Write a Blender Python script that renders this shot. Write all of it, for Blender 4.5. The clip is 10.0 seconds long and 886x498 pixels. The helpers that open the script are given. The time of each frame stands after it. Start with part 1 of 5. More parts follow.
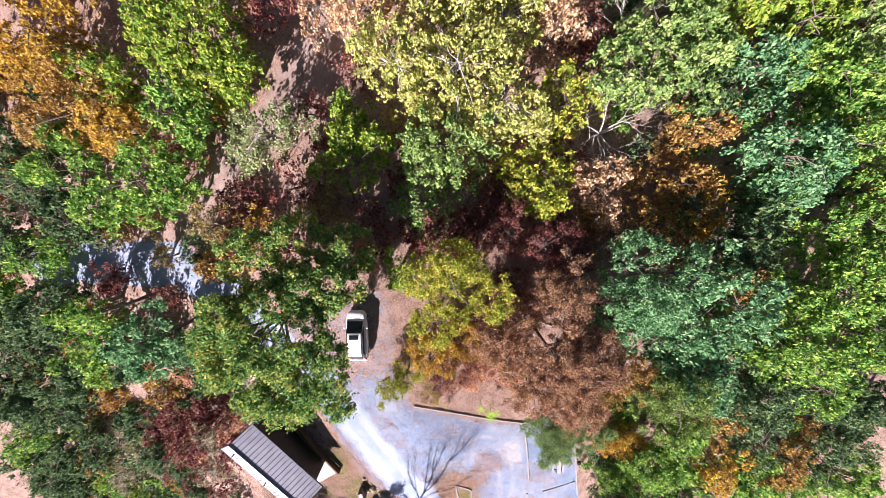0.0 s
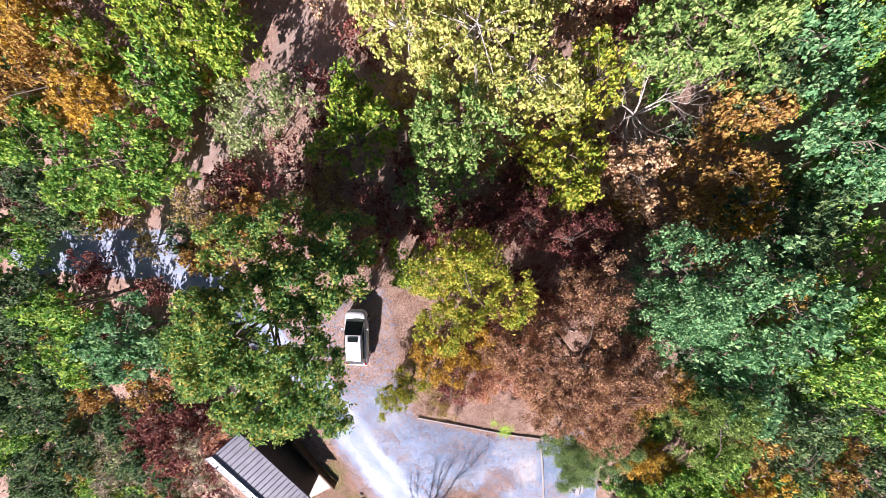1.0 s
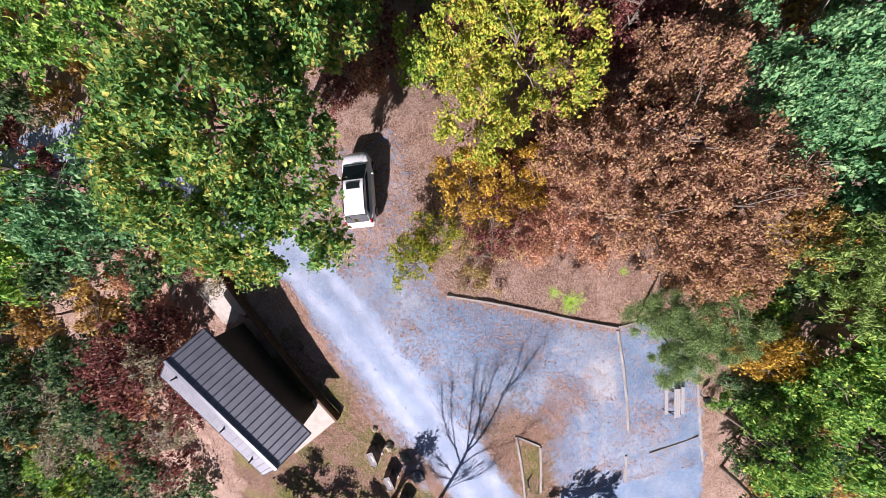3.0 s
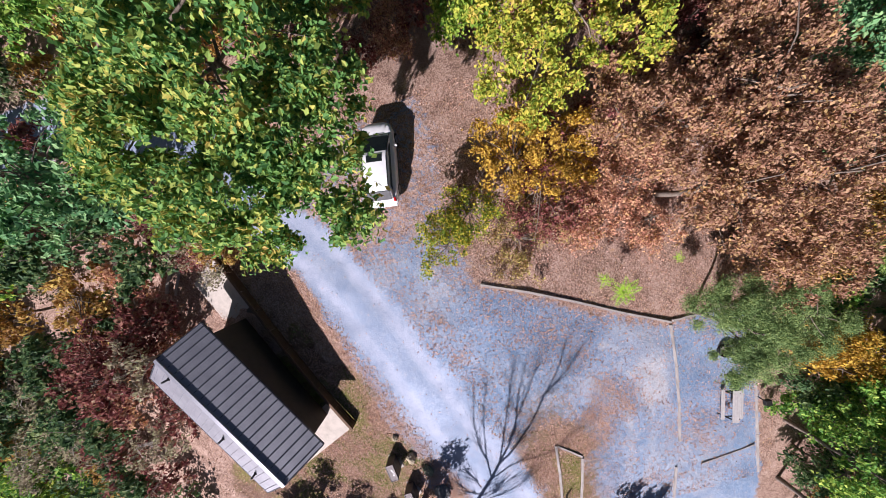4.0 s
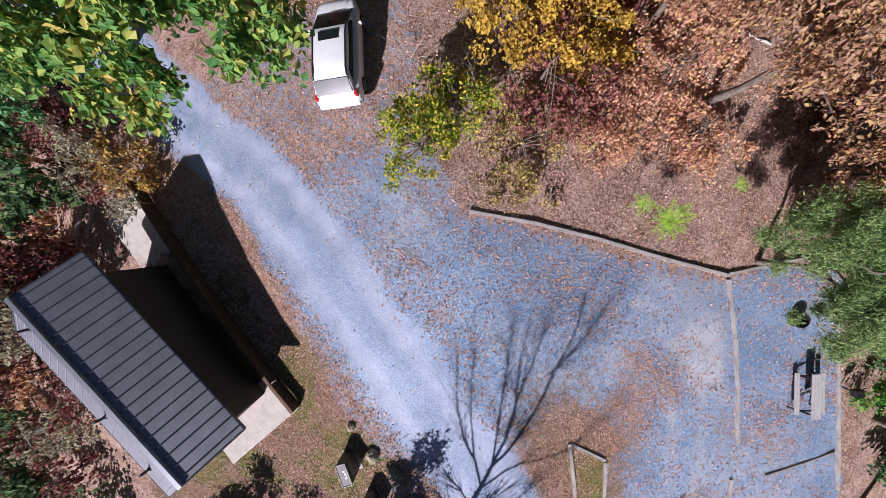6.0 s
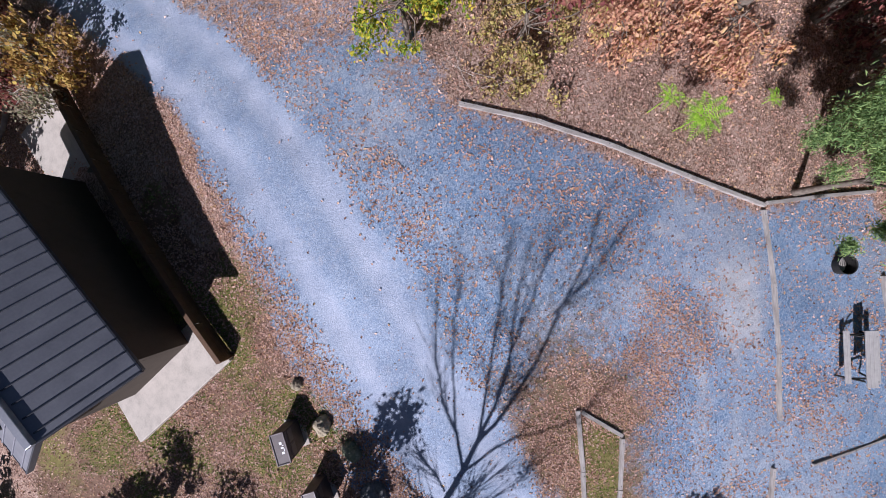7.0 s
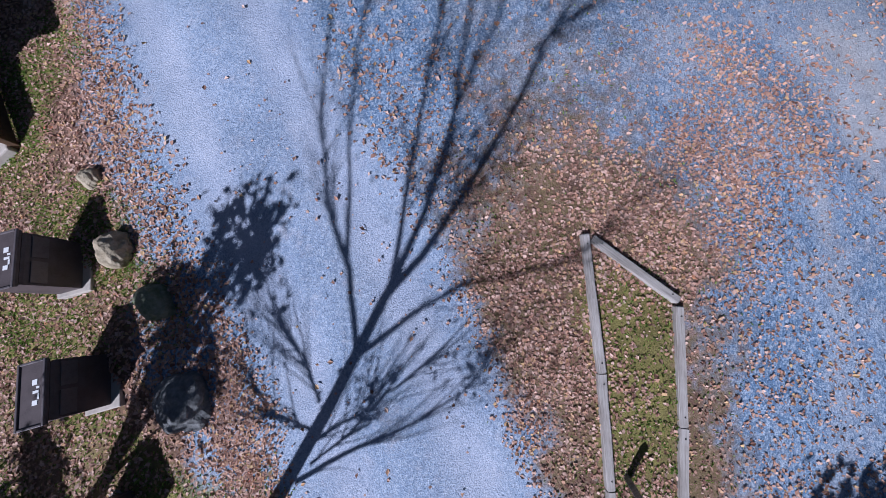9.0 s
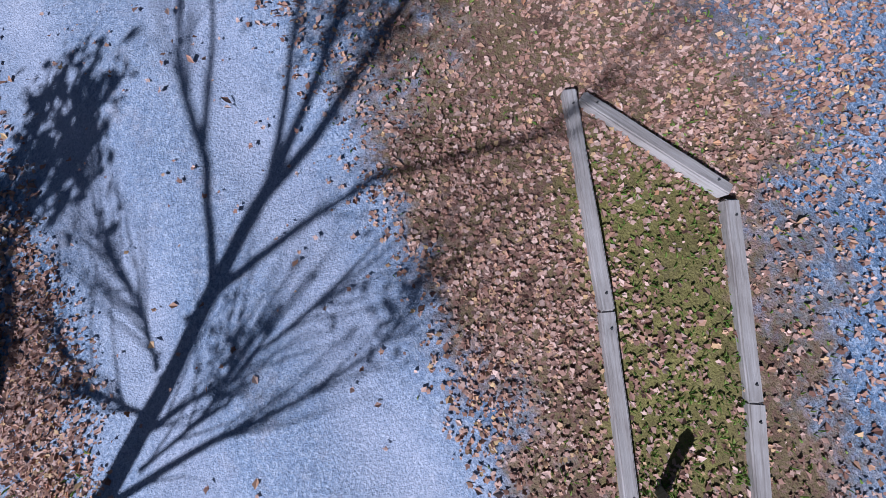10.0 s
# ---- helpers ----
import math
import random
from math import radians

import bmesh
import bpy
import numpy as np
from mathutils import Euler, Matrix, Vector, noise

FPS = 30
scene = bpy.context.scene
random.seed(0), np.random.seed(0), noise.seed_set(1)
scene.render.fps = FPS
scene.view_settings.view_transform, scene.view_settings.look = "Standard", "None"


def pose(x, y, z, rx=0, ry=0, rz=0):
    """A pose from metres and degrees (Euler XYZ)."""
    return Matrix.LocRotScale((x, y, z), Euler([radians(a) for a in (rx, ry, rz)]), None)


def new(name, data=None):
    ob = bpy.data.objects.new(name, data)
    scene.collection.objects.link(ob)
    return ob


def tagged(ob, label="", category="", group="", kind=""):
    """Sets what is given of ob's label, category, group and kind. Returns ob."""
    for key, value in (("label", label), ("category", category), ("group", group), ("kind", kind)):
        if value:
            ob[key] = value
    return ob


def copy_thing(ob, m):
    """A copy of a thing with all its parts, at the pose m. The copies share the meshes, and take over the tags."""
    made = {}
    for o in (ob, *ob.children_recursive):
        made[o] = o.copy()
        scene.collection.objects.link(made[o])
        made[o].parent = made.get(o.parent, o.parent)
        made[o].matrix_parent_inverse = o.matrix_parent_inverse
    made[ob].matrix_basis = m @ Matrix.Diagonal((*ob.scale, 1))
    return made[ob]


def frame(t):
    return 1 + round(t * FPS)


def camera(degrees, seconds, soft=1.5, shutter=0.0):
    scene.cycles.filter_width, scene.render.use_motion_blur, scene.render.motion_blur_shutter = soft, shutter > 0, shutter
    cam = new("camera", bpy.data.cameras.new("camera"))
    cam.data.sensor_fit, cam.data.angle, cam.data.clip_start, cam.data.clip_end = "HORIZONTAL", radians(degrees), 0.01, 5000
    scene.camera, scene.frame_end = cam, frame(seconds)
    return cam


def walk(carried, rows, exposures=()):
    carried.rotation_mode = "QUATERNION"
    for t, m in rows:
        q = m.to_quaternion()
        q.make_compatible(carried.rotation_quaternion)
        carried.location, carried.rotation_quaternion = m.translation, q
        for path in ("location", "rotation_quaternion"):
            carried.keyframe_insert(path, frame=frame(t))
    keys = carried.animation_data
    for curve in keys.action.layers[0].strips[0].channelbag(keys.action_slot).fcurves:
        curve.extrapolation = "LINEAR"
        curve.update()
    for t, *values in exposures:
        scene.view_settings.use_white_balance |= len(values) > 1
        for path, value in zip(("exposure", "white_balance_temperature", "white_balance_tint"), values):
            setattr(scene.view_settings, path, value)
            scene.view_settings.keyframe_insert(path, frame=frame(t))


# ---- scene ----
import itertools

# ---------------------------------------------------------------- camera
cam = camera(113.0, 10.0, soft=0.5)
PATH = [
    (0, 9.400, 1.858, 23.256, -11.593, 1.135, -7.123),
    (0.5, 8.938, 1.089, 22.101, -11.494, 1.567, -6.495),
    (1, 8.666, 0.946, 20.700, -11.684, 2.063, -6.244),
    (1.5, 8.011, -1.403, 19.957, -10.679, 2.010, -7.884),
    (2, 7.138, -6.296, 19.619, -8.393, 2.140, -9.864),
    (2.5, 6.385, -9.588, 18.379, -6.993, 2.914, -9.258),
    (3, 5.603, -11.964, 17.152, -6.371, 3.272, -10.267),
    (3.2, 5.150, -12.545, 16.744, -5.988, 3.152, -10.687),
    (4.3, 3.073, -13.098, 14.761, -5.393, 2.415, -10.034),
    (4.5, 2.903, -13.281, 14.316, -5.206, 2.156, -9.954),
    (5, 2.909, -13.130, 13.246, -5.393, 2.122, -9.819),
    (5.5, 3.296, -14.609, 12.456, -4.851, 2.658, -9.007),
    (6, 3.656, -16.900, 11.641, -3.489, 3.286, -8.835),
    (6.2, 3.670, -17.651, 11.334, -2.932, 3.393, -8.860),
    (7.3, 3.247, -21.754, 8.718, 2.722, 0.933, -5.633),
    (7.5, 3.463, -22.469, 8.214, 3.601, 1.110, -5.066),
    (8, 3.892, -23.876, 7.130, 5.923, 1.556, -4.337),
    (8.5, 4.292, -25.097, 6.126, 8.439, 2.022, -3.971),
    (9, 4.616, -26.980, 4.887, 12.502, 3.279, -3.522),
    (9.5, 5.008, -27.835, 3.725, 13.740, 4.612, -3.708),
    (10, 5.472, -28.063, 2.789, 15.021, 5.197, -4.521),
]
walk(cam, [(t, pose(x, y, z, a, b, c)) for t, x, y, z, a, b, c in PATH], exposures=[(0, 1.2, 6200, 27), (1.5, 1.09, 6150, 26), (2.5, 0.84, 6100, 23), (5, 0.43, 6000, 23), (6, 0.28, 5850, 22), (7.5, 0.05, 5550, 19), (8, -0.04, 5400, 19), (10, -0.17, 5220, 18)])

# ---------------------------------------------------------------- light
SUN_TO = Vector((0.55, 0.834, 0)).normalized()
SUN_UP = radians(33)
ray = Vector((SUN_TO.x * math.cos(SUN_UP), SUN_TO.y * math.cos(SUN_UP), -math.sin(SUN_UP)))
world = bpy.data.worlds.new("world")
scene.world = world
world.use_nodes = True
wn, wl = world.node_tree.nodes, world.node_tree.links
sky = wn.new("ShaderNodeTexSky")
sky.sky_type, sky.sun_disc = "NISHITA", False
sky.sun_elevation, sky.sun_rotation = SUN_UP, math.atan2(-SUN_TO.x, -SUN_TO.y)
wl.new(sky.outputs[0], wn["Background"].inputs["Color"])
wn["Background"].inputs["Strength"].default_value = 0.024
sun = new("sun", bpy.data.lights.new("sun", "SUN"))
sun.data.energy, sun.data.angle, sun.data.color = 6.0, radians(0.53), (1.0, 0.95, 0.88)
sun.matrix_world = Matrix.Translation((0, 0, 60)) @ ray.to_track_quat("-Z", "Y").to_matrix().to_4x4()


# ---------------------------------------------------------------- material helpers
class Mat:
    def __init__(self, name, rough=0.8, metal=0.0, spec=0.3):
        self.m = bpy.data.materials.new(name)
        self.m.use_nodes = True
        self.n, self.l = self.m.node_tree.nodes, self.m.node_tree.links
        self.b = self.n["Principled BSDF"]
        self.b.inputs["Roughness"].default_value = rough
        self.b.inputs["Metallic"].default_value = metal
        self.b.inputs["Specular IOR Level"].default_value = spec
        self.co = self.n.new("ShaderNodeTexCoord").outputs["Object"]

    def put(self, socket, value):
        if hasattr(value, "node"):
            self.l.new(value, socket)
        elif isinstance(value, tuple) and len(value) == 3 and socket.type == "RGBA":
            socket.default_value = (*value, 1)
        else:
            socket.default_value = value

    def noise(self, scale, detail=3.0, rough=0.6, co=None):
        t = self.n.new("ShaderNodeTexNoise")
        t.inputs["Scale"].default_value, t.inputs["Detail"].default_value, t.inputs["Roughness"].default_value = scale, detail, rough
        self.l.new(co or self.co, t.inputs["Vector"])
        return t.outputs[0]

    def voronoi(self, scale, out="Distance", co=None):
        t = self.n.new("ShaderNodeTexVoronoi")
        t.inputs["Scale"].default_value = scale
        self.l.new(co or self.co, t.inputs["Vector"])
        return t.outputs[out]

    def ramp(self, fac, stops, ease="LINEAR"):
        r = self.n.new("ShaderNodeValToRGB")
        e = r.color_ramp.elements
        r.color_ramp.interpolation = ease
        while len(e) < len(stops):
            e.new(0.5)
        for k, (p, c) in zip(e, stops):
            k.position, k.color = p, (*c, 1) if isinstance(c, tuple) else (c, c, c, 1)
        self.put(r.inputs[0], fac)
        return r.outputs[0]

    def math(self, op, a, b=0.5, clamp=False):
        m = self.n.new("ShaderNodeMath")
        m.operation, m.use_clamp = op, clamp
        self.put(m.inputs[0], a)
        self.put(m.inputs[1], b)
        return m.outputs[0]

    def mix(self, fac, a, b, mode="MIX"):
        m = self.n.new("ShaderNodeMix")
        m.data_type, m.blend_type = "RGBA", mode
        self.put(m.inputs["Factor"], fac)
        self.put(m.inputs["A"], a)
        self.put(m.inputs["B"], b)
        return m.outputs["Result"]

    def attr(self, name):
        a = self.n.new("ShaderNodeAttribute")
        a.attribute_name = name
        return a.outputs["Fac"]

    def island(self):
        return self.n.new("ShaderNodeNewGeometry").outputs["Random Per Island"]

    def color(self, c):
        self.put(self.b.inputs["Base Color"], c)
        return self

    def bump(self, height, strength=0.5, distance=0.02):
        b = self.n.new("ShaderNodeBump")
        b.inputs["Strength"].default_value, b.inputs["Distance"].default_value = strength, distance
        self.l.new(height, b.inputs["Height"])
        self.l.new(b.outputs[0], self.b.inputs["Normal"])
        return self


def plain(name, c, rough=0.6, metal=0.0, vary=0.25, scale=6.0, bump=0.0, spec=0.3):
    """A painted or worn surface: colour with grain and stains at two scales."""
    m = Mat(name, rough, metal, spec)
    dark = tuple(v * (1 - vary) for v in c)
    lite = tuple(min(1, v * (1 + vary * 0.6)) for v in c)
    f = m.math("ADD", m.math("MULTIPLY", m.noise(scale, 4), 0.6), m.math("MULTIPLY", m.noise(scale * 9, 3), 0.4))
    m.color(m.ramp(f, [(0.32, dark), (0.5, c), (0.68, lite)]))
    if bump:
        m.bump(m.noise(scale * 8, 4), bump, 0.01)
    return m.m


def leaf_material(name, stops, clear=0.2, own=0.5):
    """Leaves: one colour each, drifting over the crown; light passes through them in part."""
    m = Mat(name, 0.65, 0.0, 0.2)
    f = m.math("ADD", m.math("MULTIPLY", m.island(), own), m.math("MULTIPLY", m.noise(0.45, 2), 1.12 - own))
    f = m.math("SUBTRACT", f, 0.06)
    c = m.ramp(f, stops)
    m.color(c)
    t = m.n.new("ShaderNodeBsdfTranslucent")
    m.l.new(c, t.inputs[0])
    x = m.n.new("ShaderNodeMixShader")
    x.inputs[0].default_value = clear
    m.l.new(m.b.outputs[0], x.inputs[1])
    m.l.new(t.outputs[0], x.inputs[2])
    m.l.new(x.outputs[0], m.n["Material Output"].inputs[0])
    return m.m


LEAF = {k: leaf_material("leaf_" + k, s, 0.05 if k == "fallen" else 0.36, 0.85 if k == "fallen" else 0.58) for k, s in {
    "oak": [(0.2, (0.06, 0.17, 0.05)), (0.45, (0.16, 0.33, 0.085)), (0.64, (0.34, 0.46, 0.1)), (0.8, (0.6, 0.5, 0.12)), (0.94, (0.66, 0.34, 0.14))],
    "yellow": [(0.2, (0.158, 0.250, 0.033)), (0.45, (0.36, 0.43, 0.05)), (0.65, (0.56, 0.51, 0.075)), (0.9, (0.68, 0.43, 0.13))],
    "lime": [(0.2, (0.083, 0.200, 0.028)), (0.5, (0.275, 0.413, 0.055)), (0.8, (0.578, 0.587, 0.093))],
    "limebush": [(0.2, (0.1, 0.19, 0.025)), (0.5, (0.3, 0.36, 0.04)), (0.72, (0.62, 0.52, 0.05)), (0.9, (0.6, 0.36, 0.08))],
    "rust": [(0.2, (0.17, 0.085, 0.052)), (0.42, (0.38, 0.21, 0.135)), (0.6, (0.5, 0.315, 0.205)), (0.78, (0.54, 0.37, 0.15)), (0.92, (0.46, 0.12, 0.09))],
    "russet": [(0.2, (0.27, 0.12, 0.08)), (0.47, (0.6, 0.32, 0.215)), (0.66, (0.74, 0.48, 0.31)), (0.8, (0.66, 0.46, 0.17)), (0.92, (0.7, 0.2, 0.15))],
    "gold": [(0.2, (0.250, 0.150, 0.030)), (0.5, (0.600, 0.375, 0.060)), (0.8, (0.750, 0.550, 0.090))],
    "crimson": [(0.2, (0.11, 0.036, 0.038)), (0.45, (0.26, 0.085, 0.08)), (0.62, (0.34, 0.14, 0.11)), (0.78, (0.36, 0.23, 0.14)), (0.92, (0.46, 0.1, 0.1))],
    "scrub": [(0.2, (0.2, 0.188, 0.062)), (0.5, (0.475, 0.312, 0.163)), (0.8, (0.525, 0.5, 0.125))],
    "pale": [(0.2, (0.25, 0.3, 0.075)), (0.5, (0.5, 0.55, 0.15)), (0.7, (0.688, 0.625, 0.2)), (0.9, (0.75, 0.5, 0.3))],
    "light": [(0.2, (0.09, 0.19, 0.045)), (0.5, (0.27, 0.42, 0.12)), (0.8, (0.5, 0.58, 0.2))],
    "grey": [(0.2, (0.15, 0.225, 0.075)), (0.5, (0.35, 0.425, 0.175)), (0.8, (0.525, 0.55, 0.3))],
    "greyscrub": [(0.2, (0.193, 0.165, 0.110)), (0.5, (0.413, 0.343, 0.248)), (0.8, (0.468, 0.495, 0.275))],
    "green": [(0.2, (0.056, 0.163, 0.032)), (0.5, (0.188, 0.390, 0.073)), (0.8, (0.526, 0.650, 0.126))],
    "bronze": [(0.2, (0.210, 0.106, 0.037)), (0.5, (0.480, 0.284, 0.090)), (0.75, (0.630, 0.480, 0.120)), (0.92, (0.450, 0.180, 0.120))],
    "dark": [(0.2, (0.038, 0.086, 0.041)), (0.5, (0.106, 0.201, 0.080)), (0.8, (0.242, 0.316, 0.120))],
    "blue": [(0.2, (0.05, 0.15, 0.065)), (0.5, (0.16, 0.36, 0.155)), (0.8, (0.36, 0.56, 0.25))],
    "tan": [(0.2, (0.345, 0.201, 0.101)), (0.5, (0.690, 0.460, 0.287)), (0.8, (0.750, 0.632, 0.374))],
    "pine": [(0.2, (0.074, 0.134, 0.030)), (0.5, (0.196, 0.300, 0.074)), (0.8, (0.390, 0.510, 0.134))],
    "feather": [(0.2, (0.097, 0.165, 0.055)), (0.5, (0.220, 0.330, 0.123)), (0.8, (0.413, 0.522, 0.179))],
    "fern": [(0.2, (0.175, 0.4, 0.025)), (0.5, (0.35, 0.625, 0.05)), (0.8, (0.562, 0.775, 0.1))],
    "grass": [(0.2, (0.09, 0.17, 0.03)), (0.5, (0.2, 0.33, 0.06)), (0.8, (0.36, 0.44, 0.12))],
    "fallen": [(0.06, (0.17, 0.085, 0.062)), (0.2, (0.34, 0.19, 0.14)), (0.4, (0.45, 0.275, 0.21)), (0.58, (0.68, 0.48, 0.395)), (0.72, (0.4, 0.215, 0.15)), (0.84, (0.52, 0.31, 0.2)), (0.9, (0.58, 0.4, 0.2)), (0.97, (0.46, 0.14, 0.09))],
}.items()}
bark = Mat("bark", 0.9, 0, 0.2)
bark.color(bark.ramp(bark.noise(7, 5), [(0.3, (0.09, 0.07, 0.055)), (0.7, (0.24, 0.2, 0.165))])).bump(bark.noise(30, 4), 0.6, 0.02)
BARK = bark.m
pale = Mat("pale_bark", 0.85, 0, 0.2)
pale.color(pale.ramp(pale.noise(5, 5), [(0.3, (0.3, 0.26, 0.23)), (0.7, (0.55, 0.5, 0.45))])).bump(pale.noise(30, 4), 0.5, 0.01)
PALE_BARK = pale.m


# ---------------------------------------------------------------- mesh helpers
def mesh_from(name, verts, faces, smooth=False):
    """A mesh from an n x 3 array and a face array of equal-sided faces."""
    me = bpy.data.meshes.new(name)
    verts, faces = np.asarray(verts, np.float32), np.asarray(faces, np.int32)
    n, k = faces.shape
    me.vertices.add(len(verts))
    me.vertices.foreach_set("co", verts.ravel())
    me.loops.add(n * k)
    me.loops.foreach_set("vertex_index", faces.ravel())
    me.polygons.add(n)
    me.polygons.foreach_set("loop_start", np.arange(0, n * k, k, dtype=np.int32))
    me.polygons.foreach_set("use_smooth", np.full(n, smooth))
    me.update(calc_edges=True)
    return me


def part(name, data, material, parent=None, label=""):
    """Links a bmesh or a mesh as one object, under its thing if there is one."""
    if isinstance(data, bmesh.types.BMesh):
        me = bpy.data.meshes.new(name)
        data.to_mesh(me)
        data.free()
    else:
        me = data
    if isinstance(material, Mat):
        material = material.m
    if material and not me.materials:
        me.materials.append(material)
    ob = new(name, me)
    ob.parent = parent
    if label:
        ob["label"] = label
    return ob


def empty(name, m, label, category, group=""):
    ob = tagged(new(name), label, category, group)
    ob.matrix_world = m
    return ob


def box(sx, sy, sz, at=(0, 0, 0), bevel=0.0, segs=2, bm=None):
    """A box of that size with its bottom centre at the point given; edges rounded."""
    own = bmesh.new()
    bmesh.ops.create_cube(own, size=1, matrix=Matrix.Translation((at[0], at[1], at[2] + sz / 2)) @ Matrix.Diagonal((sx, sy, sz, 1)))
    if bevel:
        bmesh.ops.bevel(own, geom=own.edges[:], offset=bevel, segments=segs, affect="EDGES", profile=0.5)
    if bm is None:
        return own
    me = bpy.data.meshes.new("tmp")
    own.to_mesh(me)
    own.free()
    bm.from_mesh(me)
    bpy.data.meshes.remove(me)
    return bm


def tubes(paths, sides=6):
    """Tapered tubes along lists of (point, radius), as vertices and faces."""
    vs, fs, o = [], [], 0
    ang = np.arange(sides) * 2 * np.pi / sides
    for path in paths:
        pts = np.array([p for p, _ in path], float)
        rad = [r for _, r in path]
        tan = np.gradient(pts, axis=0)
        for i, (p, r) in enumerate(zip(pts, rad)):
            t = tan[i] / (np.linalg.norm(tan[i]) + 1e-9)
            a = np.cross(t, (0.31, 0.9, 0.3) if abs(t[2]) > 0.8 else (0, 0, 1))
            a /= np.linalg.norm(a) + 1e-9
            b = np.cross(t, a)
            vs.append(p + r * (np.cos(ang)[:, None] * a + np.sin(ang)[:, None] * b))
        for i in range(len(pts) - 1):
            q = o + i * sides + np.arange(sides)
            w = o + i * sides + (np.arange(sides) + 1) % sides
            fs.append(np.stack([q, w, w + sides, q + sides], 1))
        o += len(pts) * sides
    return np.concatenate(vs), np.concatenate(fs)


def leaves_at(rng, pos, size, out=None, flat=0.6, slim=0.62):
    """A bent four-cornered leaf at each place: verts and faces."""
    n = len(pos)
    nor = rng.normal(size=(n, 3)) * (1 - flat) + np.array([0, 0, 1.0]) * flat
    if out is not None:
        nor += out * 0.4
    nor /= np.linalg.norm(nor, axis=1, keepdims=True)
    u = np.cross(nor, rng.normal(size=(n, 3)))
    u /= np.linalg.norm(u, axis=1, keepdims=True)
    v = np.cross(nor, u)
    s = (size * rng.uniform(0.55, 1.45, n))[:, None]
    w = s * slim
    mid = pos - nor * s * 0.12
    vs = np.stack([mid - u * s * 0.5, pos + v * w * 0.5 - u * s * 0.05, mid + u * s * 0.5, pos - v * w * 0.5 + u * s * 0.05], 1).reshape(-1, 3)
    return vs, np.arange(4 * n).reshape(n, 4)


def lobed_leaves(rng, pos, size):
    """A curled leaf with five lobes at each place: verts and faces."""
    n, k = len(pos), 10
    nor = rng.normal(size=(n, 3)) * 0.26 + np.array([0, 0, 1.0])
    nor /= np.linalg.norm(nor, axis=1, keepdims=True)
    u = np.cross(nor, rng.normal(size=(n, 3)))
    u /= np.linalg.norm(u, axis=1, keepdims=True)
    v = np.cross(nor, u)
    s = size * rng.uniform(0.5, 1.5, n)[:, None]
    a = np.arange(k) * 2 * np.pi / k
    rad = np.where(np.arange(k) % 2 == 0, 0.62, 0.4) * (1 + 0.25 * np.cos(a)) * rng.uniform(0.8, 1.2, (n, k)) * s
    lift = rng.uniform(0.0, 0.35, (n, 1)) * np.cos(2 * a)[None] * s * 0.5
    vs = pos[:, None] + u[:, None] * (rad * np.cos(a))[..., None] + v[:, None] * (rad * np.sin(a) * 0.8)[..., None] + nor[:, None] * lift[..., None]
    return vs.reshape(-1, 3), np.arange(k * n).reshape(n, k)


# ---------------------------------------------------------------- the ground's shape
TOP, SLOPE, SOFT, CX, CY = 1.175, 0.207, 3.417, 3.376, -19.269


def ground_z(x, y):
    """A low dome added for the lens's bowing; falls away on all sides and levels out far off."""
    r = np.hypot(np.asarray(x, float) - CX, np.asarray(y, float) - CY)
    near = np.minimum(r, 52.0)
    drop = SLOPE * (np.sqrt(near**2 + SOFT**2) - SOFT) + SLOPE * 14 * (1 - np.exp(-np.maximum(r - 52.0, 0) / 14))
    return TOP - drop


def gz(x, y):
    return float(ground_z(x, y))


def along(x, y, line):
    """Distance to a bent line of (x, y, half width), less that half width."""
    best = np.full(np.shape(x), 1e9)
    for (x0, y0, w0), (x1, y1, w1) in zip(line, line[1:]):
        dx, dy = x1 - x0, y1 - y0
        f = np.clip(((x - x0) * dx + (y - y0) * dy) / (dx * dx + dy * dy), 0, 1)
        best = np.minimum(best, np.hypot(x - x0 - f * dx, y - y0 - f * dy) - (w0 + f * (w1 - w0)))
    return best


def inside(x, y, poly):
    """Signed distance to a polygon, negative inside."""
    d, odd = np.full(np.shape(x), 1e9), np.zeros(np.shape(x), bool)
    for (x0, y0), (x1, y1) in zip(poly, poly[1:] + poly[:1]):
        dx, dy = x1 - x0, y1 - y0
        f = np.clip(((x - x0) * dx + (y - y0) * dy) / (dx * dx + dy * dy), 0, 1)
        d = np.minimum(d, np.hypot(x - x0 - f * dx, y - y0 - f * dy))
        cross = ((y0 > y) != (y1 > y)) & (x < (x1 - x0) * (y - y0) / (y1 - y0 + 1e-12) + x0)
        odd ^= cross
    return np.where(odd, -d, d)


def ripple(x, y, s, seed=0.0):
    """Smooth waves that look uneven, between -1 and 1."""
    x, y = x * s + seed, y * s - seed * 1.7
    return (np.sin(x * 1.3 + 1.7 * np.sin(y * 0.9)) + np.sin(y * 1.7 + 1.3 * np.sin(x * 1.1 + 2)) + np.sin((x + y) * 2.3 + seed) * 0.6) / 2.6


def ease(d, soft):
    """1 inside, 0 outside, with a soft rim."""
    f = np.clip(0.5 - d / soft, 0, 1)
    return f * f * (3 - 2 * f)


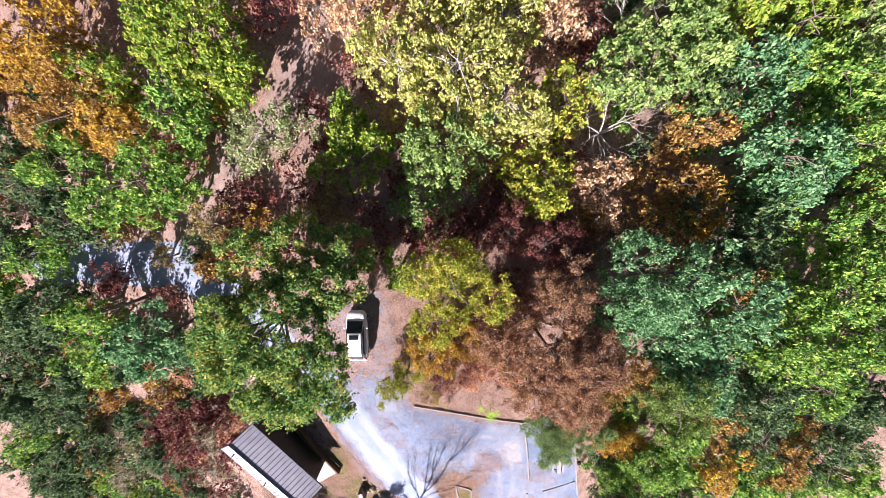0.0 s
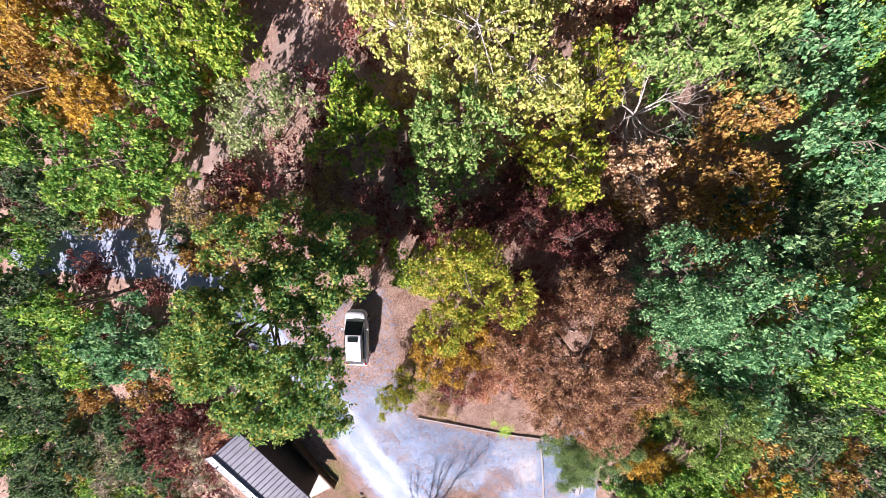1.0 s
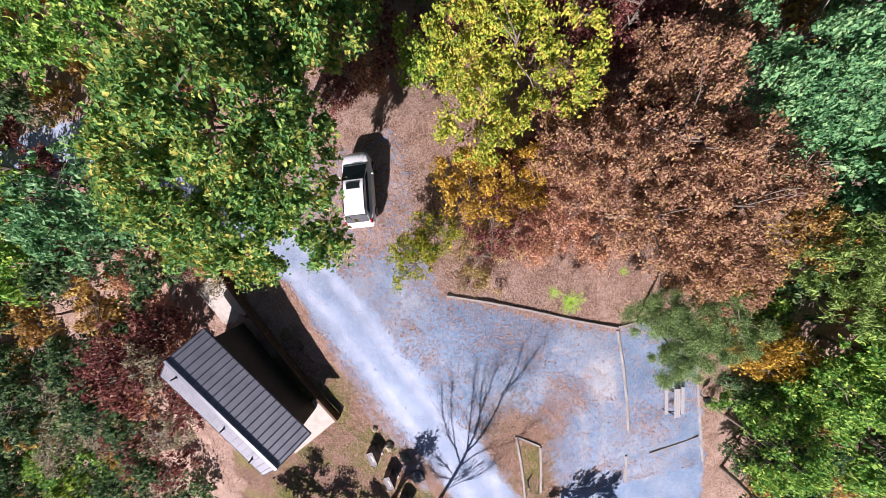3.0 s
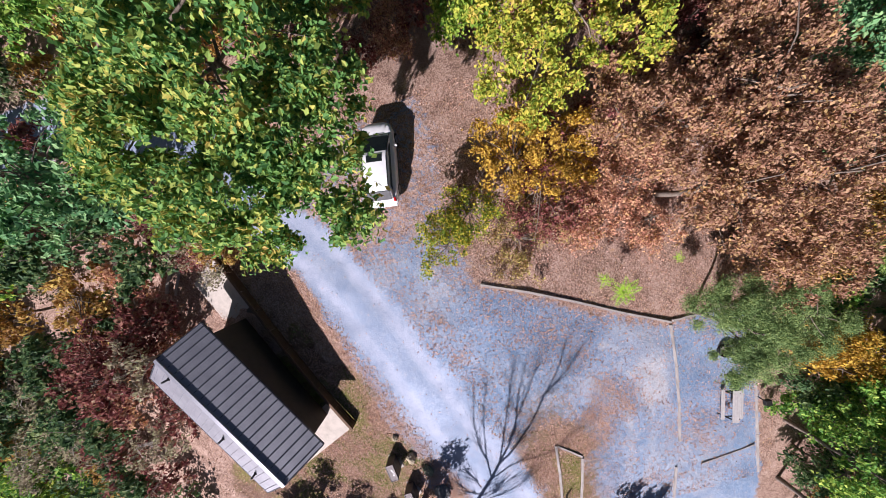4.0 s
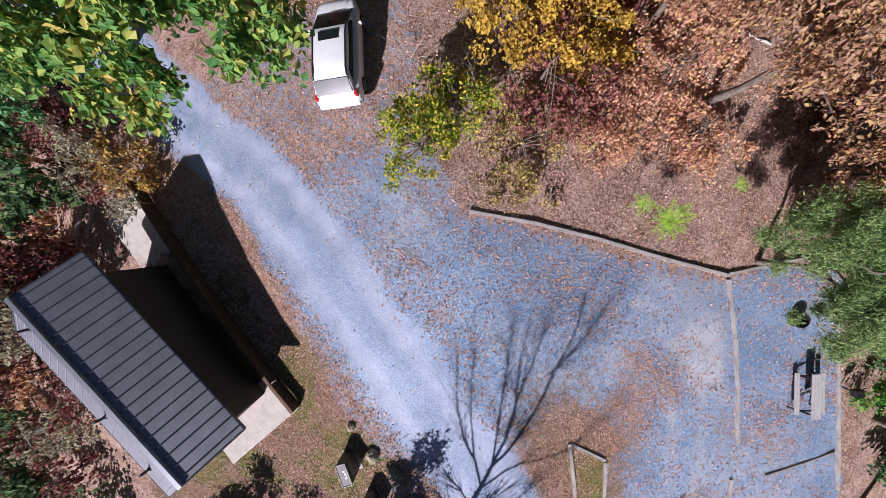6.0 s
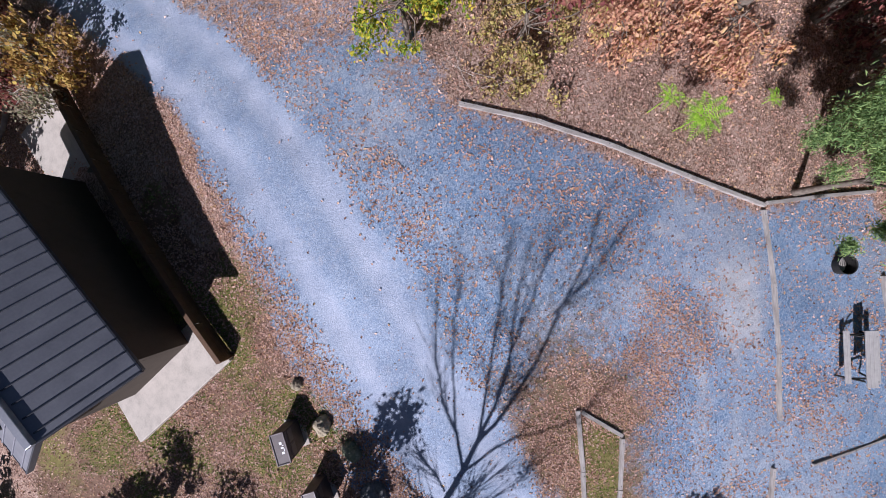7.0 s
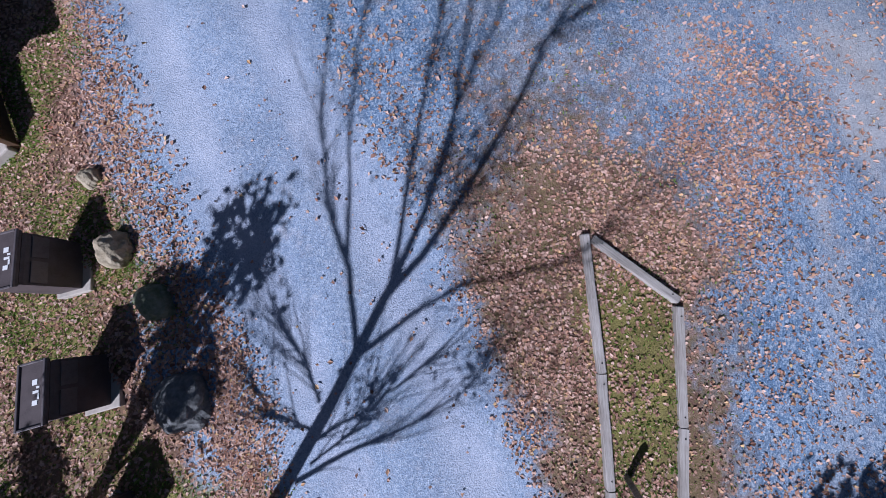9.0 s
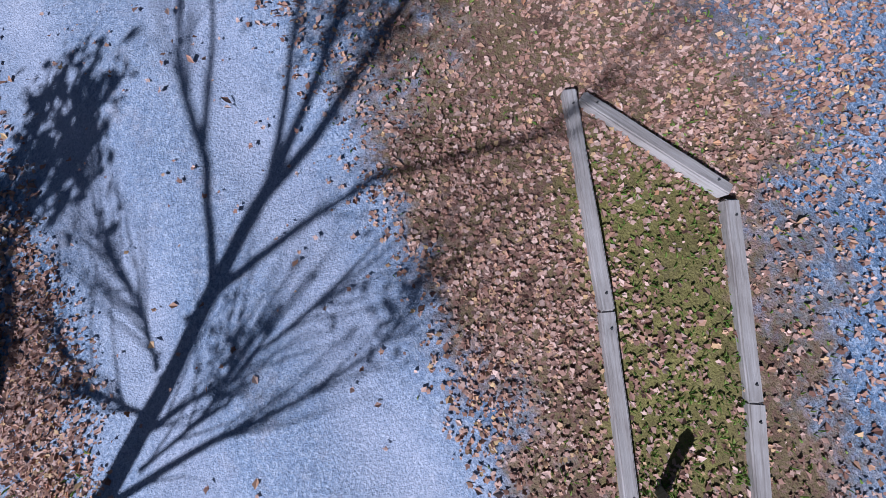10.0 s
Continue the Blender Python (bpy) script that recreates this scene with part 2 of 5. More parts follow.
DRIVE = [(-36, -0.8, 1.9), (-26, -1.2, 2.2), (-18, -2.0, 2.2), (-13, -4.6, 2.0), (-9.6, -8.2, 1.7), (-7.3, -10.6, 1.6), (-4.35, -13.5, 1.65),
         (-1.45, -17.9, 1.7), (0.35, -21.4, 1.75), (1.5, -24.2, 1.7), (2.8, -26.9, 1.85), (3.8, -29.8, 1.9), (5.2, -34, 1.9), (9, -42, 2.0)]
SPUR = [(-18, -2, 1.5), (-14.6, 2.5, 1.6), (-11, 5.8, 1.5), (-6.5, 9.2, 1.3), (-2.2, 12.2, 2.4), (0.6, 17, 2.2), (2, 26, 2.0)]
GULLY = [(-2.2, 12.2, 1.0), (4.6, 6.6, 1.0), (4.6, 0, 0.9), (2.5, -4, 0.8)]
LOT = [(-7.5, -9), (-2, -6.2), (2.6, -5.6), (3.6, -9), (3.0, -13), (4.2, -16.2), (8.4, -17.9), (13.8, -20.2), (19.0, -20.2), (19.1, -31), (19.5, -42), (2, -42), (-1, -26)]
LOT_RIM = [(2.5, -15.2, 0), (4.1, -16.25, 0), (8.6, -17.95, 0), (13.8, -20.2, 0)]
ISLAND = [(4.5, -25.3), (4.7, -22.4), (6.6, -20.9), (8.3, -22.4), (8.5, -24.4), (8.5, -27.2), (8.7, -29.5), (9.4, -33), (9, -40), (6.6, -40), (5.8, -31), (5.1, -28.1)]
YARD = [(-6, -17.5), (-3.0, -20.6), (-1.0, -24.5), (0.8, -28.8), (2.6, -34), (-16, -34), (-13, -24)]


def zones(x, y):
    """How far each place is drive, gravel, lawn or bare earth, from 0 to 1."""
    edge = 0.35 * ripple(x, y, 0.8, 1) + 0.2 * ripple(x, y, 2.3, 4)
    drive = ease(along(x, y, DRIVE) + edge * 0.6, 1.0)
    lot = ease(inside(x, y, LOT) + edge, 1.3)
    isle = ease(inside(x, y, ISLAND) + edge * 2.2 + 0.45 * ripple(x, y, 0.55, 5) + 0.35 * ripple(x, y, 3.9, 7), 2.6)
    isle = isle * np.clip((-21.3 - y) / 5.0, 0.3, 1)
    lot = lot * (1 - 0.85 * isle) * (1 - 0.56 * np.clip((y + 15.5) / 2.5, 0, 1)) * (1 - 0.42 * np.exp(-(along(x, y, LOT_RIM) / 1.3) ** 2))
    yard = ease(inside(x, y, YARD) + edge * 2, 1.6) * (1 - drive)
    bare = np.maximum(ease(along(x, y, SPUR) + edge * 2, 1.6), 0.75 * ease(along(x, y, GULLY) + edge * 2, 1.5)) * (1 - drive)
    wheel = along(x, y, [(a, b, 0) for a, b, _ in DRIVE])
    wheel = np.exp(-((wheel - 0.95) / 0.42) ** 2)
    return drive, lot, yard, bare, isle, wheel


BED = [(6.65, -25.9), (8.08, -27.0), (7.75, -31.6), (6.62, -31.6)]


TRACKS = [[(8.6, -20.9, 0), (10.6, -21.8, 0), (11.9, -23.6, 0), (12.4, -26, 0), (12.0, -29, 0), (11.0, -33, 0)],
          [(8.4, -22.2, 0), (9.9, -23.0, 0), (10.8, -24.6, 0), (11.1, -26.6, 0), (10.7, -29, 0), (9.8, -33, 0)],
          [(9.8, -20.6, 0), (11.6, -21.4, 0), (12.8, -23.0, 0), (13.3, -25.4, 0)]]


def patches(x, y):
    """Moss in the bed and on the lawn, and pale dust where the lot is worn."""
    drive, lot, yard, bare, isle, wheel = zones(x, y)
    moss = ease(inside(x, y, BED) + 0.25 * ripple(x, y, 1.6, 3), 0.7) * np.clip((y + 31.2) / 2.5, 0.25, 1)
    lawn = yard * np.clip(0.9 * ripple(x, y, 0.8, 9) + 0.3 * ripple(x, y, 2.7, 2) + 0.55, 0, 1)
    dust = np.exp(-(((x - 12.5) / 0.95) ** 2 + ((y + 22.9) / 2.0) ** 2)) + 0.6 * np.exp(-(((x - 11.4) / 1.2) ** 2 + ((y + 20.0) / 0.8) ** 2))
    for w, track in enumerate(TRACKS):
        dust = dust + 0.55 * np.exp(-(along(x, y, track) / 0.2) ** 2) * np.clip(0.6 + 0.7 * ripple(x, y, 0.9, w), 0, 1)
    dust = np.clip(dust * (1 + 0.5 * ripple(x, y, 1.9, 5)), 0, 1) * lot * (x < 13.85)
    return np.maximum(moss, lawn * 0.9), dust


# ---------------------------------------------------------------- ground materials
g = Mat("earth", 0.95, 0, 0.15)
litter = g.ramp(g.math("ADD", g.math("MULTIPLY", g.voronoi(21, "Color"), 0.5), g.math("MULTIPLY", g.noise(1.1, 4), 0.5)),
                [(0.25, (0.11, 0.066, 0.05)), (0.42, (0.24, 0.15, 0.112)), (0.56, (0.41, 0.275, 0.213)), (0.72, (0.56, 0.415, 0.345))])
stone = g.mix(0.5, g.voronoi(48, "Color"), g.voronoi(110, "Color"))
gravel = g.ramp(g.math("ADD", g.math("MULTIPLY", stone, 0.62), g.math("MULTIPLY", g.noise(0.5, 6), 0.4)),
                [(0.26, (0.07, 0.11, 0.18)), (0.48, (0.155, 0.245, 0.385)), (0.62, (0.25, 0.34, 0.49)), (0.8, (0.45, 0.52, 0.64))])
dusty = g.ramp(g.math("ADD", g.math("MULTIPLY", stone, 0.6), g.math("MULTIPLY", g.noise(2.5, 4), 0.4)), [(0.3, (0.26, 0.27, 0.3)), (0.5, (0.46, 0.46, 0.49)), (0.7, (0.62, 0.61, 0.63))])
gravel = g.mix(g.ramp(g.noise(0.23, 4), [(0.5, 0.0), (0.7, 0.6)]), gravel, dusty)
gravel = g.mix(g.ramp(g.noise(3.2, 6, 0.75), [(0.54, 0.0), (0.66, 0.55)]), gravel, (0.42, 0.36, 0.36))
gravel = g.mix(g.ramp(g.noise(1.6, 5, 0.7), [(0.36, 0.5), (0.46, 0.0)]), gravel, (0.115, 0.2, 0.34))
chips = g.voronoi(33, "Color")
gravel = g.mix(g.ramp(chips, [(0.62, 0.0), (0.7, 0.5)]), gravel, (0.5, 0.56, 0.66))
gravel = g.mix(g.ramp(chips, [(0.3, 0.45), (0.36, 0.0)]), gravel, (0.08, 0.12, 0.19))
gravel = g.mix(g.attr("dust"), gravel, dusty)
worn = g.ramp(g.math("ADD", g.math("MULTIPLY", stone, 0.5), g.math("MULTIPLY", g.noise(0.9, 5), 0.5)),
              [(0.28, (0.2, 0.245, 0.34)), (0.45, (0.33, 0.375, 0.485)), (0.62, (0.45, 0.485, 0.59)), (0.74, (0.56, 0.58, 0.67))])
turf = g.ramp(g.math("ADD", g.math("MULTIPLY", g.noise(14, 4), 0.5), g.math("MULTIPLY", g.noise(1.3, 4), 0.5)),
              [(0.3, (0.07, 0.042, 0.03)), (0.48, (0.17, 0.1, 0.068)), (0.6, (0.22, 0.14, 0.095)), (0.75, (0.34, 0.23, 0.17))])
dirt = g.ramp(g.math("ADD", g.math("MULTIPLY", g.noise(12, 4), 0.4), g.math("MULTIPLY", g.noise(0.8, 5), 0.6)),
              [(0.3, (0.2, 0.13, 0.1)), (0.5, (0.36, 0.26, 0.22)), (0.7, (0.5, 0.4, 0.35))])


def ragged(name, scale=5.0, amount=1.0, sharp=0.1):
    """A zone with an uneven, crumbled edge."""
    f = g.math("ADD", g.attr(name), g.math("MULTIPLY", g.math("SUBTRACT", g.noise(scale, 6, 0.72), 0.5), amount))
    return g.ramp(f, [(0.5 - sharp, 0.0), (0.5 + sharp, 1.0)])


wheeled = g.mix(ragged("wheel", 3.0, 0.9, 0.32), gravel, worn)
c = g.mix(g.attr("bare"), litter, dirt)
c = g.mix(ragged("yard"), c, turf)
c = g.mix(ragged("lot", 4.0, 1.3, 0.12), c, gravel)
soil = g.ramp(g.math("ADD", g.math("MULTIPLY", g.noise(16, 4), 0.5), g.math("MULTIPLY", g.noise(1.7, 4), 0.5)), [(0.3, (0.07, 0.045, 0.034)), (0.42, (0.17, 0.1, 0.072)), (0.5, (0.16, 0.125, 0.06)), (0.56, (0.25, 0.155, 0.115)), (0.75, (0.36, 0.27, 0.23))])
c = g.mix(ragged("isle", 3.5, 1.5, 0.3), c, soil)
green = g.ramp(g.math("ADD", g.math("MULTIPLY", g.noise(40, 3), 0.5), g.math("MULTIPLY", g.noise(3, 4), 0.5)), [(0.32, (0.09, 0.075, 0.025)), (0.48, (0.18, 0.16, 0.05)), (0.6, (0.26, 0.235, 0.07)), (0.75, (0.34, 0.27, 0.14))])
c = g.mix(g.math("MULTIPLY", ragged("moss", 6.0, 1.2, 0.25), 0.85), c, green)
c = g.mix(ragged("drive", 4.0, 1.0, 0.2), c, g.mix(0.55, worn, wheeled))
g.color(c).bump(g.math("ADD", g.math("ADD", g.noise(70, 3), g.math("MULTIPLY", g.voronoi(33), 0.6)), g.noise(9, 4)), 0.6, 0.02)
EARTH = g.m


# ---------------------------------------------------------------- ground, drive and lot
def grid_line(lo, hi, step):
    """Even steps between lo and hi, then ever longer ones to the horizon."""
    mid = np.arange(lo, hi + step / 2, step)
    far = np.cumsum(step * 1.35 ** np.arange(1, 26))
    far = far[far < 2500]
    return np.concatenate([lo - far[::-1], mid, hi + far])


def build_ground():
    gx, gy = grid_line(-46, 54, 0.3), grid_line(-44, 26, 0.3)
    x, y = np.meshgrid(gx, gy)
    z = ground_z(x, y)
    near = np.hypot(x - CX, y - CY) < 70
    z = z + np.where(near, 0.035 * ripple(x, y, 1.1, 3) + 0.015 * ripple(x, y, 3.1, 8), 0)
    drive, lot, yard, bare, isle, wheel = zones(x, y)
    moss, dust = patches(x, y)
    z = z - 0.04 * wheel * drive
    verts = np.stack([x, y, z], -1).reshape(-1, 3)
    w = len(gx)
    i, j = np.meshgrid(np.arange(w - 1), np.arange(len(gy) - 1))
    q = (j * w + i).ravel()
    faces = np.stack([q, q + 1, q + w + 1, q + w], 1)
    mean = lambda a: a.ravel()[faces].mean(1)  # noqa: E731
    is_drive = mean(drive) > 0.5
    is_lot = ~is_drive & (mean(lot) > 0.5)
    for name, pick, label in (("ground", ~is_drive & ~is_lot, "leaf-strewn brown woodland floor, domed to offset the lens's bowing"),
                              ("road", is_drive, "pale blue-grey gravel drive with two worn wheel tracks"),
                              ("pavement", is_lot, "blue-grey gravel parking area scattered with dry leaves")):
        used, back = np.unique(faces[pick], return_inverse=True)
        me = mesh_from(name, verts[used], back.reshape(-1, 4), True)
        for key, a in (("drive", drive), ("lot", lot), ("yard", yard), ("bare", bare), ("wheel", wheel), ("isle", isle), ("moss", moss), ("dust", dust)):
            me.attributes.new(key, "FLOAT", "POINT").data.foreach_set("value", a.ravel()[used].astype(np.float32))
        tagged(part(name, me, EARTH), label, name, kind="structure")


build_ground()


# ---------------------------------------------------------------- trees
OAK_LOBES = [(0.8, 0.0, 10.6, 3.5), (-2.4, -3.0, 9.4, 2.8), (0.4, -4.9, 9.2, 2.2), (2.3, -3.2, 9.2, 2.1), (3.2, -5.1, 8.4, 1.5), (4.0, -1.8, 8.6, 1.5), (5.2, 2.2, 8.0, 1.8), (5.8, 4.4, 7.0, 2.0), (2.6, 5.2, 7.2, 2.3),
             (-1.2, 4.6, 7.4, 2.4), (-2.6, 1.0, 8.6, 2.3), (-3.8, -2.4, 8.2, 1.6), (-1.6, -5.1, 8.3, 1.5), (0.7, -6.3, 8.0, 1.1), (4.0, -6.0, 7.9, 1.0), (-4.4, -0.6, 7.8, 1.3), (3.4, 2.4, 8.6, 2.3), (3.9, -3.9, 8.4, 1.1)]


def grow_crown(rng, r, h, low, leaf, cover, lobes, clump, flat, given=None):
    """Leaf places of a crown in uneven lobes, gathered in clumps at the ends of the twigs."""
    cen = []
    for k in range(lobes):
        a = rng.uniform(0, 2 * np.pi)
        d = r * (0.0 if k == 0 else rng.uniform(0.35, 0.72))
        lr = r * (0.62 if k == 0 else rng.uniform(0.3, 0.5))
        top = h - (d / r) ** 2 * h * 0.22 - rng.uniform(0, 0.12) * h
        cen.append((d * np.cos(a), d * np.sin(a), top, lr))
    if given:
        cen, lobes = list(given), len(given)
    area = np.pi * r * r
    n = int(cover * area / (leaf * leaf * 0.31))
    clump = clump * 1.15
    m = max(8, int(area * (2.0 if given else 1.15) / clump**2))
    pick = rng.choice(lobes, m, p=np.array([c[3] ** 2 for c in cen]) / sum(c[3] ** 2 for c in cen))
    dirs = rng.normal(size=(m, 3))
    dirs /= np.linalg.norm(dirs, axis=1, keepdims=True)
    dirs[:, 2] = np.abs(dirs[:, 2]) * 1.0 - 0.25
    C = np.array(cen)[pick]
    deep = np.minimum(C[:, 2] - low, C[:, 3] * 1.15)
    rad = rng.uniform(0.55, 1.0, m) ** 0.5
    tips = np.stack([C[:, 0] + dirs[:, 0] * C[:, 3] * rad, C[:, 1] + dirs[:, 1] * C[:, 3] * rad, C[:, 2] - deep + deep * dirs[:, 2] * rad], 1)
    tips[:, 2] = np.maximum(tips[:, 2], low)
    own = rng.integers(0, m, n)
    size = clump * rng.uniform(0.6, 1.25, m)
    off = rng.normal(size=(n, 3)) * 0.34
    off[:, 2] *= 0.55
    pos = tips[own] + off * size[own][:, None]
    out = off / (np.linalg.norm(off, axis=1, keepdims=True) + 1e-6)
    return pos, out, tips, np.array(cen)


def limbs(rng, h, base, tips, count, lean):
    """A trunk that tapers to the crown, and limbs from it to some of the twigs."""
    fork = h * rng.uniform(0.35, 0.5)
    top = np.array([lean[0], lean[1], h * 0.82])
    trunk = [(np.array([0, 0, -0.25]), base * 1.5), (np.array([0, 0, 0.12]), base * 1.1)]
    for f in (0.25, 0.5, 0.75, 1.0):
        trunk.append((top * np.array([f * f, f * f, f]) + rng.normal(size=3) * 0.05, base * (1 - 0.82 * f)))
    paths = [trunk]
    for k in rng.choice(len(tips), min(count, len(tips)), replace=False):
        f = rng.uniform(0.4, 0.95)
        a = top * np.array([f * f, f * f, f])
        b = tips[k]
        mid = (a + b) / 2 + np.array([0, 0, 0.12 * np.linalg.norm(b - a)]) + rng.normal(size=3) * 0.12
        s = base * (0.5 - 0.3 * f)
        paths.append([(a, s), (mid, s * 0.6), (b, 0.012)])
    return paths


def branching(rng, start, way, length, radius, depth, paths, spread=0.55):
    """Bare boughs that fork again and again."""
    pts, p, d = [(start, radius)], np.array(start, float), np.array(way, float)
    for k in range(4):
        d = d + rng.normal(size=3) * 0.1 + np.array([0, 0, 0.03])
        d /= np.linalg.norm(d)
        p = p + d * length / 4
        pts.append((p.copy(), radius * (1 - 0.14 * (k + 1))))
    paths.append(pts)
    if depth:
        for k in range(rng.integers(2, 4)):
            i = 4 if k < 2 else int(rng.integers(2, 4))
            w = d + rng.normal(size=3) * spread
            branching(rng, pts[i][0], w / np.linalg.norm(w), length * rng.uniform(0.55, 0.8), pts[i][1] * 0.72, depth - 1, paths, spread)


KIND = {  # name, category, label, leaf size, cover, lobes, clump, flat, crown's foot as a share of the height
    "oak": ("oak_tree", "tree", "broad oak with green leaves turning yellow and orange", 0.2, 2.3, 11, 0.62, 0.55, 0.35),
    "yellow": ("yellow_tree", "tree", "leafy tree in yellow-green autumn leaf", 0.19, 2.3, 8, 0.5, 0.55, 0.35),
    "lime": ("lime_green_tree", "tree", "bright yellow-green broadleaf tree", 0.2, 2.2, 7, 0.55, 0.55, 0.3),
    "limebush": ("bush", "bush", "yellow and green bush with arching twigs at the lot's edge", 0.13, 1.5, 6, 0.4, 0.4, 0.1),
    "rust": ("rust_brown_tree", "tree", "low spreading tree with withered rust-brown leaves", 0.14, 2.0, 10, 0.5, 0.5, 0.2),
    "russet": ("brown_thicket", "bush", "low thicket of reddish-brown leaves", 0.13, 1.5, 9, 0.45, 0.4, 0.05),
    "gold": ("golden_tree", "tree", "small tree with golden-orange leaves", 0.16, 2.0, 7, 0.45, 0.45, 0.2),
    "crimson": ("crimson_shrub", "shrub", "low dark crimson shrub in the woodland shade", 0.16, 1.5, 7, 0.5, 0.45, 0.1),
    "scrub": ("undergrowth", "undergrowth", "thin brown and green undergrowth among dry leaves", 0.12, 0.9, 7, 0.5, 0.4, 0.05),
    "pale": ("pale_yellow_tree", "tree", "thinning pale yellow tree with grey limbs showing", 0.18, 1.9, 9, 0.55, 0.5, 0.35),
    "light": ("light_green_tree", "tree", "light green broadleaf tree with dense leaf", 0.19, 2.3, 8, 0.55, 0.55, 0.35),
    "grey": ("grey_green_tree", "tree", "sparse grey-green tree with bare grey twigs", 0.15, 1.5, 7, 0.5, 0.45, 0.3),
    "greyscrub": ("grey_scrub", "shrub", "tangled grey-brown scrub with few leaves", 0.13, 1.1, 8, 0.5, 0.4, 0.05),
    "green": ("green_tree", "tree", "full green broadleaf tree in sunlight", 0.2, 2.3, 8, 0.6, 0.55, 0.3),
    "bronze": ("bronze_tree", "tree", "bronze and ochre tree in autumn leaf", 0.17, 1.9, 8, 0.5, 0.5, 0.25),
    "dark": ("dark_green_tree", "tree", "dark green broadleaf tree with a dense crown", 0.2, 2.2, 8, 0.6, 0.55, 0.25),
    "blue": ("blue_green_tree", "tree", "tall blue-green tree with rounded leafy boughs", 0.2, 2.4, 9, 0.62, 0.55, 0.35),
    "tan": ("tan_tree", "tree", "small tree with dry tan-pink leaves", 0.17, 1.7, 7, 0.5, 0.5, 0.25),
    "pine": ("olive_pine", "tree", "soft olive-green pine with fine needles", 0.14, 3.0, 8, 0.5, 0.35, 0.15),
    "feather": ("feathery_conifer", "tree", "feathery grey-green conifer reaching over the gravel", 0.09, 3.6, 9, 0.5, 0.35, 0.1),
    "bare": ("leafless_tree", "tree", "leafless tree with pale grey branches", 0, 0, 0, 0, 0, 0),
}
